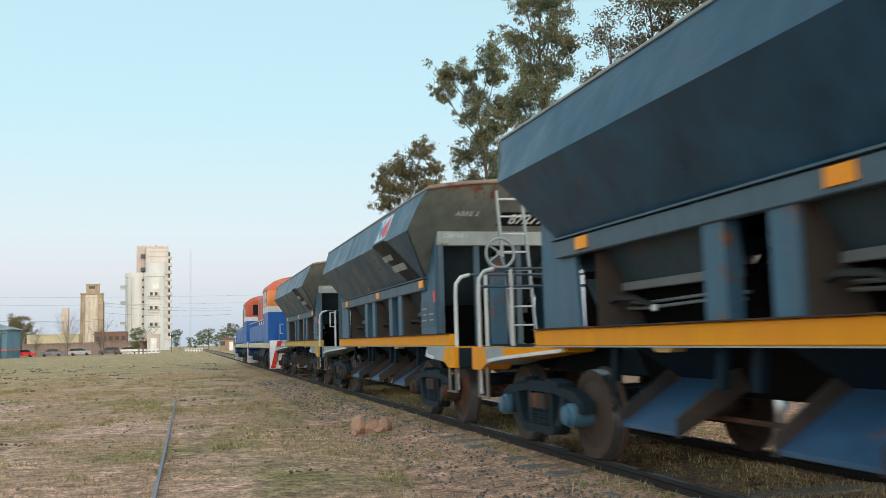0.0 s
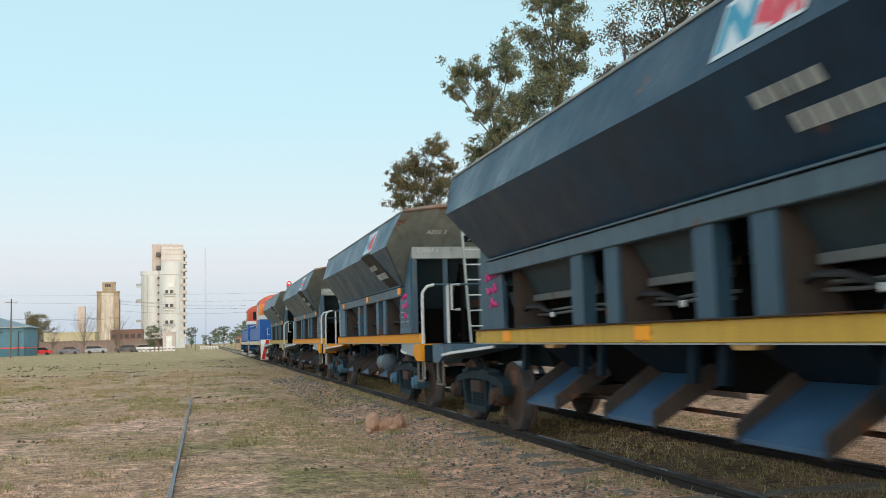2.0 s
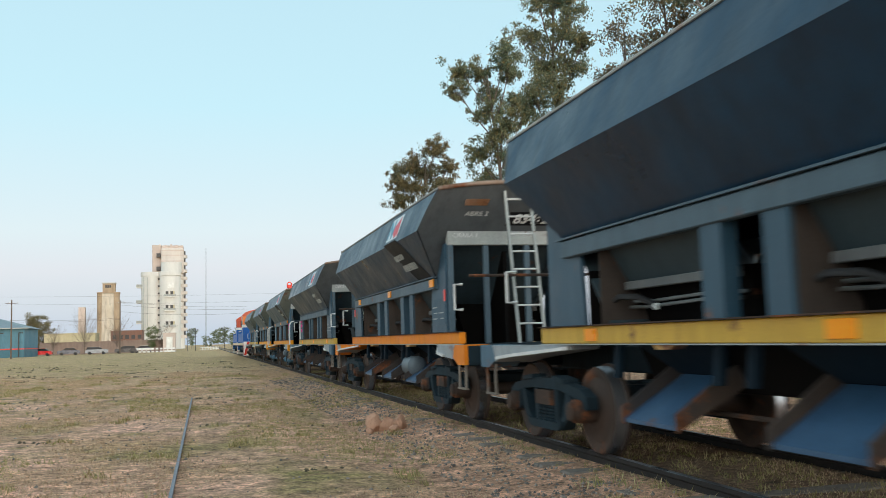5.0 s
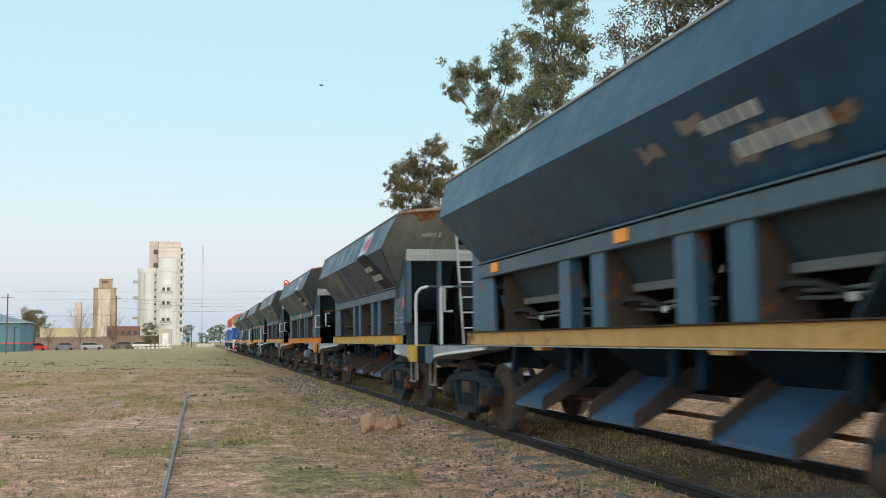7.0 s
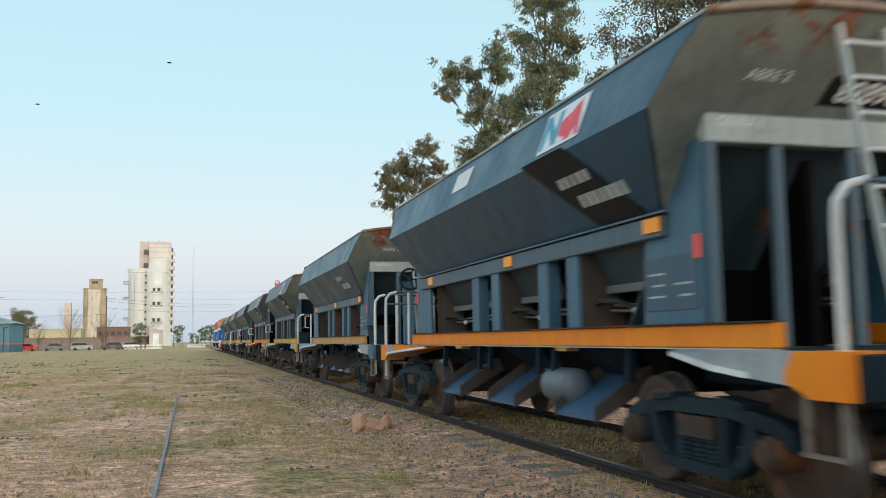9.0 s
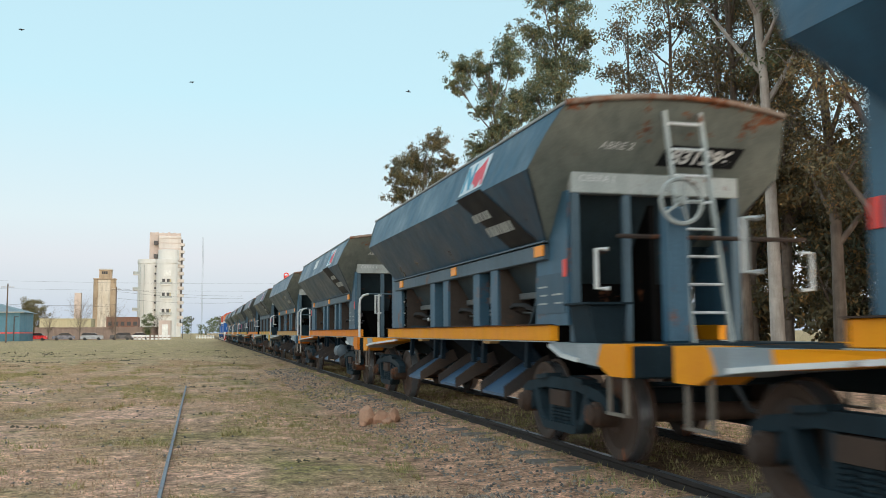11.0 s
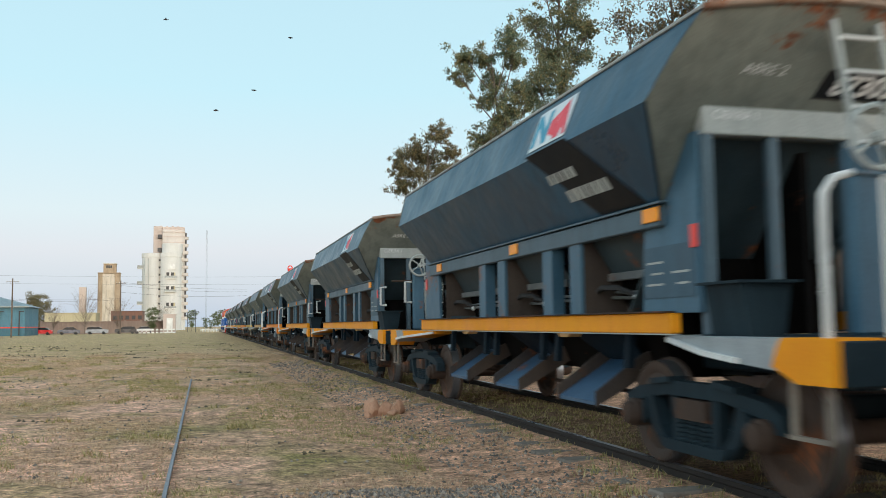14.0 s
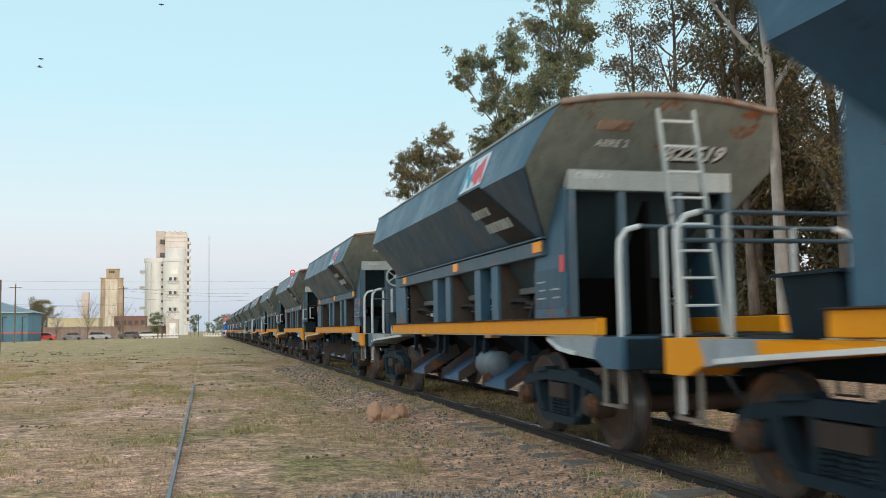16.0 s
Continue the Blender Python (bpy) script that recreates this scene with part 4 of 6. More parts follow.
gt.links.new(fine_raw, gh.inputs[1])
bump(gt, gb, gh.outputs[0], 0.7, 0.05)
M["ground"] = gm

xs = axis_points(9, 0.16, 2600, 1.16)
xs = sorted({-v for v in xs} | set(xs))
ys = axis_points(26, 0.22, 3000, 1.10)
ys = sorted({-v for v in axis_points(2, 0.8, 2600, 1.3)} | set(ys))
verts = [(x, y, ground_z(x, y)) for y in ys for x in xs]
nx = len(xs)
faces = [(j * nx + i, j * nx + i + 1, (j + 1) * nx + i + 1, (j + 1) * nx + i) for j in range(len(ys) - 1) for i in range(nx - 1)]
gme = bpy.data.meshes.new("ground")
gme.from_pydata(verts, [], faces)
gme.materials.append(gm)
for p in gme.polygons:
    p.use_smooth = True
tagged(new("ground", gme), "dry trampled grass field with bare earth patches", "ground", kind="structure")


# sleepers, half sunk in the earth
rng = random.Random(8)
def sleeper_mesh():
    bm = box(B(), (-1.35, -0.12, -0.15), (1.35, 0.12, 0.0), 0.015)
    bmesh.ops.subdivide_edges(bm, edges=[e for e in bm.edges if e.calc_length() > 1], cuts=5)
    for v in bm.verts:
        v.co += Vector((0.02 * noise.noise(v.co * 3), 0.012 * noise.noise(v.co * 5 + Vector((4, 0, 0))), 0.008 * noise.noise(v.co * 4 + Vector((0, 7, 0)))))
    return bm
SL = mesh_of(sleeper_mesh(), "sleeper", M["sleeper"])
for i in range(110):
    y = -8 + i * 0.62
    part("sleeper", SL, None, track, at=pose(TRACK_X + rng.uniform(-0.05, 0.05), y + rng.uniform(-0.04, 0.04), (-0.098 if 4.2 < y < 9.5 else -0.125) + rng.uniform(-0.035, 0.008), 0, rng.uniform(-0.6, 0.6), rng.uniform(-1.5, 1.5)))


def blades(name, label, n, area, height, mat, seed, keep):
    """Short grass: thin leaning blades in tufts, one mesh."""
    r = random.Random(seed)
    vs, fs = [], []
    x0, x1, y0, y1 = area
    while len(fs) < n:
        x, y = r.uniform(x0, x1), y0 + (y1 - y0) * r.random() ** 1.6
        if not keep(x, y):
            continue
        for _ in range(7):
            bx, by = x + r.gauss(0, 0.035), y + r.gauss(0, 0.035)
            h, a = height * r.uniform(0.4, 1.25), r.uniform(0, math.tau)
            dx, dy = math.cos(a), math.sin(a)
            z, k, w = ground_z(bx, by) - 0.006, len(vs), 0.0035 + 0.0004 * y
            ln = h * r.uniform(0.3, 1.2)
            vs += [(bx - dy * w, by + dx * w, z), (bx + dy * w, by - dx * w, z), (bx + dx * ln, by + dy * ln, z + h)]
            fs.append((k, k + 1, k + 2))
    me = bpy.data.meshes.new(name)
    me.from_pydata(vs, [], fs)
    me.materials.append(mat)
    tagged(new(name, me), label, "grass", kind="stuff")


def tone(name, stops, rough=0.9):
    m, nt, bs = nodes_of(name)
    r = nt.nodes.new("ShaderNodeValToRGB")
    while len(r.color_ramp.elements) < len(stops):
        r.color_ramp.elements.new(0.5)
    for e, (p, c) in zip(r.color_ramp.elements, stops):
        e.position, e.color = p, (*c, 1)
    nt.links.new(nt.nodes.new("ShaderNodeNewGeometry").outputs["Random Per Island"], r.inputs[0])
    nt.links.new(r.outputs[0], bs.inputs["Base Color"])
    bs.inputs["Roughness"].default_value = rough
    return m


M["straw"] = tone("straw_blades", [(0, (0.25, 0.165, 0.095)), (0.5, (0.48, 0.335, 0.215)), (1, (0.62, 0.47, 0.32))])
M["blade"] = tone("green_blades", [(0, (0.20, 0.175, 0.06)), (0.6, (0.34, 0.29, 0.12)), (1, (0.52, 0.41, 0.23))])
M["gravel"] = tone("gravel_stones", [(0, (0.09, 0.08, 0.075)), (0.5, (0.20, 0.175, 0.155)), (1, (0.38, 0.32, 0.27))])
field = lambda x, y: not (3.72 < x < 3.85 or 5.4 < x < 5.52 or abs(x + 0.285) < 0.05) and abs(x - 0.25 * y) < 0.62 * y + 3
grassy = lambda x, y: field(x, y) and noise.noise((x * 0.55, y * 0.35, 2)) > 0.02
lush = lambda x, y: field(x, y) and noise.noise((x * 0.4, y * 0.22, 9)) > 0.22
blades("dry_grass", "short straw-coloured grass blades", 210000, (-20, 7.5, 3.2, 48), 0.028, M["straw"], 4, grassy)
blades("green_grass", "patches of short greenish grass", 90000, (-18, 7.5, 3.2, 44), 0.03, M["blade"], 5, lush)
verge = lambda x, y: field(x, y) and (abs(x - 3.62) < 0.18 or abs(x - 4.6) < 0.7)
blades("verge_grass", "tufts of grass along the rails", 14000, (3.3, 5.4, 3.5, 34), 0.055, M["blade"], 6, verge)

tall = lambda x, y: field(x, y) and noise.noise((x * 1.7, y * 1.3, 31)) > 0.42
blades("weeds", "scattered small green weeds", 9000, (-12, 3.4, 4.5, 40), 0.08, M["blade"], 7, tall)
r = random.Random(12)
vs, fs = [], []
def stone(x, y, s, lift=0.3):
    k = len(vs)
    z = ground_z(x, y) + s * lift
    a = r.uniform(0, 6.3)
    for p in ((1, 0, 0), (-1, 0, 0), (0, 1, 0), (0, -1, 0), (0, 0, 0.8), (0, 0, -0.8)):
        q = Vector(p) * s * r.uniform(0.6, 1.3)
        vs.append((x + q.x * math.cos(a) - q.y * math.sin(a), y + q.x * math.sin(a) + q.y * math.cos(a), z + q.z))
    for f in ((0, 2, 4), (2, 1, 4), (1, 3, 4), (3, 0, 4), (2, 0, 5), (1, 2, 5), (3, 1, 5), (0, 3, 5)):
        fs.append([k + i for i in f])
while len(fs) < 8 * 11000:
    if r.random() < 0.55:
        x, y = r.gauss(1.7, 0.55), r.uniform(3.8, 7.5)
    elif r.random() < 0.6:
        x, y = r.uniform(2.3, 3.5), 4 + 30 * r.random() ** 1.5
    else:
        x, y = r.uniform(-9, 3.4), 3.5 + 28 * r.random() ** 1.4
    if field(x, y):
        stone(x, y, r.uniform(0.006, 0.02) * (1 + 0.03 * y))
me = bpy.data.meshes.new("gravel")
me.from_pydata(vs, [], fs)
me.materials.append(M["gravel"])
tagged(new("gravel", me), "scattered grey gravel and small stones", "gravel", kind="stuff")
# dark clods and weeds that stand out in the field
M["clod"] = tone("dark_clods", [(0, (0.06, 0.05, 0.035)), (1, (0.14, 0.11, 0.07))])
vs, fs = [], []
for _ in range(260):
    x, y = r.uniform(-24, 2.6), 5 + 70 * r.random() ** 1.1
    if field(x, y) and abs(x + 0.285) > 0.15:
        for _ in range(r.choice((1, 1, 3, 9))):
            stone(x + r.gauss(0, 0.07 + 0.004 * y), y + r.gauss(0, 0.06), r.uniform(0.010, 0.026) * (1 + 0.035 * y), 0.2)
me = bpy.data.meshes.new("clods")
me.from_pydata(vs, [], fs)
me.materials.append(M["clod"])
tagged(new("clods", me), "small dark clods of earth and dung", "clods", kind="stuff")

# ---------- engines ----------
M["e_blue"] = paint("engine_blue", (0.006, 0.10, 0.38), (0.015, 0.14, 0.46), rough=0.4, grime=0.3)
M["e_navy"] = paint("engine_navy", (0.012, 0.05, 0.16), (0.02, 0.07, 0.2), rough=0.45)
M["e_red"] = paint("engine_red", (0.50, 0.06, 0.025), (0.60, 0.10, 0.04), rough=0.4, grime=0.35)
M["e_orange"] = paint("engine_orange", (0.80, 0.19, 0.03), (0.85, 0.25, 0.05), rough=0.35, grime=0.2)
M["e_brown"] = paint("engine_brown", (0.20, 0.075, 0.05), (0.27, 0.10, 0.07), rough=0.5)
M["e_white"] = paint("engine_white", (0.66, 0.66, 0.64), rough=0.45, grime=0.25)
M["e_cream"] = paint("engine_cream", (0.58, 0.47, 0.30), rough=0.5, grime=0.3)
glass, glt, glb = nodes_of("cab_glass")
glb.inputs["Base Color"].default_value = (0.02, 0.025, 0.03, 1)
glb.inputs["Roughness"].default_value = 0.05
M["glass"] = glass


def arch(w, z0, z1, rise, n=10):
    """A cross-section with upright sides and an arched top."""
    return [(-w, z0), (w, z0)] + [(w * math.cos(math.pi * i / n), z1 + rise * math.sin(math.pi * i / n)) for i in range(n + 1)]


def engine(cab_top, hood_top, label):
    """Diesel engine, 14.2 m: the cab stands at its rear end, y = 0."""
    L = 14.2
    e = thing("locomotive", label, "locomotive", "engines that pull the train")
    ch = part("chassis", box(B(), (-1.40, 0.3, 0.98), (1.40, L - 0.3, 1.22), 0.03), M["e_cream"], e, "cream painted frame edge")
    part("fuel_tank", prism(B(), [(-1.15, 0.95), (1.15, 0.95), (1.25, 0.6), (0.9, 0.32), (-0.9, 0.32), (-1.25, 0.6)], 1, 5.4, 8.8), M["cast"], ch, "black fuel tank")
    for y in (0.45, L - 0.45):
        part("end_sheet", box(B(), (-1.42, y - 0.1, 0.55), (1.42, y + 0.1, 1.30), 0.03), M["e_blue"], ch)
    cab = part("cab", prism(B(), arch(1.42, 1.22, 3.40, 0.50), 1, 0.95, 3.2), M["e_blue"], e, "blue, white and orange engine cab")
    part("white_band", box(B(), (-1.436, 0.935, 2.48), (1.436, 3.215, 2.72)), M["e_white"], cab)
    part("upper_cab", prism(B(), arch(1.437, 2.723, 3.41, 0.515), 1, 0.93, 3.22), cab_top, cab, "bright orange-red upper cab")
    part("roof", prism(B(), arch(1.47, 3.40, 3.415, 0.55), 1, 0.88, 3.28), M["e_red"], cab, "red arched roof")
    for x in (-1.05, -0.35, 0.35, 0.78):
        part("window", box(B(), (x, 0.915, 2.82), (x + 0.5 if x < 0.7 else x + 0.3, 0.935, 3.40), 0.004), M["glass"], cab)
    for s in (-1, 1):
        for y in (1.3, 2.2):
            part("window", box(B(), (min(s * 1.43, s * 1.447), y, 2.72), (max(s * 1.43, s * 1.447), y + 0.7, 3.38), 0.004), M["glass"], cab)
    nose = part("short_nose", prism(B(), arch(1.0, 1.22, 2.0, 0.12), 1, 0.35, 0.94), M["e_blue"], e, "blue short nose")
    for x in (-0.3, 0.3):
        part("tail_lamp", lathe(B(), [(0.32, 0.09), (0.352, 0.09)], 12, 1, (x, 0, 1.75)), M["e_cream"], nose)
    hood = part("long_hood", prism(B(), arch(0.92, 2.30, 3.55, 0.38), 1, 3.2, L - 0.9), hood_top, e, "red upper long hood with doors")
    part("hood_base", box(B(), (-0.93, 3.21, 1.22), (0.93, L - 0.88, 2.05), 0.01), M["e_navy"], hood)
    part("hood_stripe", box(B(), (-0.935, 3.21, 2.05), (0.935, L - 0.875, 2.30)), M["e_white"], hood)
    for i in range(9):
        for s in (-1, 1):
            y = 3.5 + i * 1.05
            part("hood_door", box(B(), (min(s * 0.93, s * 0.95), y, 2.36), (max(s * 0.93, s * 0.95), y + 0.9, 3.35), 0.006), M["e_brown"] if i % 4 == 1 else hood_top, hood)
    for y, r in ((5.2, 0.52), (8.0, 0.25), (11.5, 0.52)):
        part("roof_fan", lathe(B(), [(3.86, r), (4.02, r), (4.04, r * 0.9)], 16, 2, (0, y, 0)), M["e_brown"], hood)
    part("horn", tube(B(), [(0.3, 2.9, 4.16), (0.3, 3.3, 4.22)], 0.05, 8, 0.09), M["e_cream"], cab)
    for s in (-1, 1):
        x = s * 1.36
        hr = part("handrail", tube(B(), [(x, 3.3, 2.25), (x, L - 0.6, 2.25)], 0.022, 6), M["e_cream"], e, "walkway handrail")
        for i in range(9):
            part("stanchion", tube(B(), [(x, 3.4 + i * 1.25, 1.22), (x, 3.4 + i * 1.25, 2.25)], 0.02, 6), M["e_blue"], hr)
        part("rail_panel", box(B(), (x - 0.012, 3.5, 1.30), (x + 0.012, L - 1.2, 2.05)), M["e_blue"], e, "blue walkway screen")
        for y0, k in ((0.55, 1), (L - 0.55, -1)):
            st = part("steps", box(B(), (min(s * 1.1, s * 1.44), min(y0, y0 + k * 0.4), 0.36), (max(s * 1.1, s * 1.44), max(y0, y0 + k * 0.4), 0.39)), M["cast"], e)
            for z in (0.62, 0.88):
                part("tread", box(B(), (min(s * 1.1, s * 1.44), min(y0, y0 + k * 0.4), z), (max(s * 1.1, s * 1.44), max(y0, y0 + k * 0.4), z + 0.03)), M["cast"], st)
    for y, k in ((0.32, -1), (L - 0.32, 1)):
        plow = part("striped_plough", prism(B(), [(-1.42, y), (1.42, y), (1.0, y + k * 0.22), (-1.0, y + k * 0.22)], 2, 0.16, 1.30), M["e_white"], e, "red and white striped end plough")
        for i in range(7):
            x = -1.40 + i * 0.38
            d = y + k * 0.224
            part("red_stripe", prism(B(), [(x, 0.18), (x + 0.19, 0.18), (x + 0.47, 1.28), (x + 0.28, 1.28)], 1, min(d, d + k * 0.006), max(d, d + k * 0.006)), M["red"], plow)
        for s in (-1, 1):
            for z in (0.30, 0.60, 0.90):
                yy = y + k * 0.0
                part("red_stripe", prism(B(), [(yy - 0.05, z), (yy + 0.05, z + 0.05), (yy + 0.05, z + 0.17), (yy - 0.05, z + 0.12)], 0, min(s * 1.42, s * 1.426), max(s * 1.42, s * 1.426)), M["red"], plow)
        part("coupler", box(B(), (-0.15, min(y, y + k * 0.5), 0.75), (0.15, max(y, y + k * 0.5), 1.05), 0.03), M["rusty"], e)
    sets = []
    for yc in (3.0, L - 3.0):
        bg = part("bogie", box(B(), (-0.6, yc - 0.3, 0.45), (0.6, yc + 0.3, 0.80), 0.03), M["cast"], e, "black three-axle bogie")
        for s in (-1, 1):
            part("side_frame", prism(B(), [(yc - 2.2, 0.50), (yc - 2.0, 0.78), (yc + 2.0, 0.78), (yc + 2.2, 0.50), (yc + 1.2, 0.40), (yc + 0.8, 0.55), (yc - 0.8, 0.55), (yc - 1.2, 0.40)], 0, s * 1.05, s * 1.17), M["cast"], bg)
            for dy in (-1.6, 0, 1.6):
                part("axle_box", box(B(), (min(s * 1.1, s * 1.25), yc + dy - 0.16, 0.32), (max(s * 1.1, s * 1.25), yc + dy + 0.16, 0.68), 0.04), M["cast"], bg)
        for dy in (-1.6, 0, 1.6):
            sets.append(wheelset(e, yc + dy))
    return e, sets


e, sets = engine(M["e_orange"], M["e_red"], "blue, white and orange-red diesel engine at the head of the hoppers")
TRAIN.append((e, PITCH + 10.95, sets, R_WHEEL))
e, sets = engine(M["e_red"], M["e_brown"], "blue and dull red diesel engine leading the train")
TRAIN.append((e, PITCH + 10.95 + 14.4, sets, R_WHEEL))

# ---------- trees ----------
def leaf_material(name, a, b, c):
    m, nt, bs = nodes_of(name)
    geo = nt.nodes.new("ShaderNodeNewGeometry")
    r = nt.nodes.new("ShaderNodeValToRGB")
    els = r.color_ramp.elements
    els[0].color, els[1].color = (*a, 1), (*c, 1)
    mid = els.new(0.72)
    mid.color = (*b, 1)
    nt.links.new(geo.outputs["Random Per Island"], r.inputs[0])
    f, _ = noise_fac(nt, coords(nt, spread=False), 0.35, 0.35, 0.65, 3)
    nt.links.new(mix_rgb(nt, f, r.outputs[0], mix_rgb(nt, 0.35, r.outputs[0], c)), bs.inputs["Base Color"])
    bs.inputs["Roughness"].default_value = 0.6
    return m


M["leaf"] = leaf_material("gum_leaves", (0.036, 0.074, 0.046), (0.088, 0.138, 0.080), (0.32, 0.23, 0.080))
M["leaf_warm"] = leaf_material("warm_gum_leaves", (0.040, 0.062, 0.036), (0.115, 0.120, 0.060), (0.31, 0.19, 0.068))
M["leaf_brown"] = leaf_material("brown_gum_leaves", (0.040, 0.058, 0.036), (0.112, 0.110, 0.060), (0.36, 0.20, 0.068))
M["leaf_green"] = leaf_material("street_leaves", (0.05, 0.085, 0.028), (0.10, 0.14, 0.05), (0.18, 0.20, 0.09))
M["leaf_olive"] = leaf_material("olive_leaves", (0.08, 0.08, 0.035), (0.15, 0.135, 0.06), (0.24, 0.19, 0.09))
M["bark"] = paint("gum_bark", (0.11, 0.08, 0.062), (0.24, 0.19, 0.155), rough=0.85, grime=0.6, scale=1.5)
M["pale_bark"] = paint("pale_gum_bark", (0.34, 0.29, 0.25), (0.55, 0.49, 0.44), rough=0.8, grime=0.55, scale=1.2)


def grow(rng, h, lean, spread, first, n_limbs, leaf, clumps, per, sag=0.25):
    """Trunk, limbs and twigs as one mesh of wood, and a crown of small leaves in loose hanging clumps."""
    wood, tips = B(), []
    r0 = h * 0.0118
    trunk = []
    for i in range(9):
        f = i / 8
        trunk.append(Vector((lean[0] * f * f + 0.25 * math.sin(f * 5 + lean[1]) * f, lean[1] * f * f + 0.25 * math.cos(f * 4) * f, h * 0.93 * f - (0.25 if i == 0 else 0))))
    tube(wood, trunk, r0, 9, r0 * 0.16)
    at = lambda f: trunk[min(int(f * 8), 7)].lerp(trunk[min(int(f * 8), 7) + 1], f * 8 - min(int(f * 8), 7))
    for k in range(n_limbs):
        f = first + (0.97 - first) * (k + rng.random() * 0.7) / n_limbs
        a = k * 2.4 + rng.uniform(-0.5, 0.5)
        ln = spread * (1.15 - 0.75 * abs(f - 0.62) / 0.5) * rng.uniform(0.6, 1.2)
        p = at(f)
        d = Vector((math.cos(a), math.sin(a), rng.uniform(0.8, 1.7))).normalized()
        limb = [p, p + d * ln * 0.35, p + d * ln * 0.7 + Vector((0, 0, ln * 0.06)), p + d * ln + Vector((0, 0, ln * 0.14))]
        rl = r0 * (1 - f) * 0.62 + 0.018
        tube(wood, limb, rl, 6, rl * 0.3)
        for j in range(5):
            g = rng.uniform(0.35, 1.0)
            q = limb[0].lerp(limb[3], g)
            d2 = Vector((rng.uniform(-1, 1), rng.uniform(-1, 1), rng.uniform(-0.15, 0.9))).normalized()
            q2 = q + d2 * ln * rng.uniform(0.22, 0.5)
            tube(wood, [q, q.lerp(q2, 0.5) + Vector((0, 0, 0.08)), q2], rl * 0.35, 4, 0.008)
            tips.append(q2)
        tips.append(limb[3])
    tips.append(trunk[-1])
    verts, faces = [], []
    for i in range(clumps):
        t = tips[i % len(tips)] + Vector((rng.gauss(0, 0.22), rng.gauss(0, 0.22), rng.gauss(0.0, 0.2)))
        size = rng.uniform(0.45, 1.0) * spread / 3.4
        for _ in range(int(per * size * size * 1.5)):
            o = Vector((rng.gauss(0, 1), rng.gauss(0, 1), rng.gauss(0, 1)))
            o = o.normalized() * size * rng.random() ** 0.5
            c = t + Vector((o.x, o.y, o.z * 0.62))
            u = Vector((rng.uniform(-1, 1), rng.uniform(-1, 1), rng.uniform(-1.3, 0.3))).normalized()
            v = u.orthogonal().normalized()
            a = rng.uniform(0, 6.28)
            v = v * math.cos(a) + u.cross(v) * math.sin(a)
            l, wd = leaf * rng.uniform(0.7, 1.3), leaf * 0.42 * rng.uniform(0.7, 1.2)
            n = len(verts)
            verts += [c - u * l * 0.5, c + v * wd * 0.5, c + u * l * 0.5, c - v * wd * 0.5]
            faces.append((n, n + 1, n + 2, n + 3))
    me = bpy.data.meshes.new("crown")
    me.from_pydata(verts, [], faces)
    return wood, me


def tree(name, label, h, lean=(0.5, 0.3), spread=3.4, first=0.35, limbs=14, leaf=0.20, clumps=420, per=26, seed=1, leaf_mat="leaf", bark="bark", group="gum trees beside the track"):
    rng = random.Random(seed)
    wood, crown = grow(rng, h, lean, spread, first, limbs, leaf, clumps, per)
    t = thing(name, label, "tree", group)
    part("trunk", wood, M[bark], t, smooth=60)
    crown.materials.append(M[leaf_mat])
    part("crown", crown, None, t)
    return t


def clump_tree(label, trunk, clumps, leaf, seed, leaf_mat, rise=2.2):
    """A gum whose limbs climb from the trunk to loose clumps of leaves: (x, z, radius) across the line of trees, scattered in depth."""
    rng = random.Random(seed)
    t = thing("gum_tree", label, "tree", "gum trees beside the track")
    wood, verts, faces = B(), [], []
    line = [Vector(p) for p in trunk]
    tube(wood, line, 0.21, 9, 0.03)
    for x, z, r in clumps:
        c = Vector((x, rng.uniform(-1.3, 1.3), z))
        foot = min((a.lerp(b, f) for a, b in zip(line, line[1:]) for f in (0.0, 0.25, 0.5, 0.75)), key=lambda p: abs(p.z - (z - rise - 0.5 * abs(x))))
        bend = foot.lerp(c, 0.5) + Vector((0, 0, -0.25 * r))
        tube(wood, [foot, bend, c], 0.055, 6, 0.018)
        for k in range(30):
            d = Vector((rng.gauss(0, 0.50), rng.gauss(0, 0.55), rng.gauss(0, 0.44))) * r
            q = c + d
            tube(wood, [bend.lerp(c, rng.uniform(0.4, 1.0)), c.lerp(q, 0.5) + Vector((0, 0, 0.05)), q], 0.014, 4, 0.005)
            sub = r * rng.uniform(0.16, 0.36)
            for _ in range(int(360 * sub)):
                p = q + Vector((rng.gauss(0, 0.62), rng.gauss(0, 0.62), rng.gauss(-0.15, 0.58))) * sub
                u = Vector((rng.uniform(-1, 1), rng.uniform(-1, 1), rng.uniform(-1.6, 0.1))).normalized()
                v = u.orthogonal().normalized()
                v = v * math.cos(6.28 * rng.random()) + u.cross(v) * math.sin(6.28 * rng.random())
                l, wd = leaf * rng.uniform(0.7, 1.35), leaf * 0.36 * rng.uniform(0.7, 1.2)
                n = len(verts)
                verts += [p - u * l * 0.5, p + v * wd * 0.5, p + u * l * 0.5, p - v * wd * 0.5]
                faces.append((n, n + 1, n + 2, n + 3))
    part("trunk", wood, M["bark"], t, smooth=60)
    me = bpy.data.meshes.new("crown")
    me.from_pydata(verts, [], faces)
    me.materials.append(M[leaf_mat])
    part("crown", me, None, t)
    return t


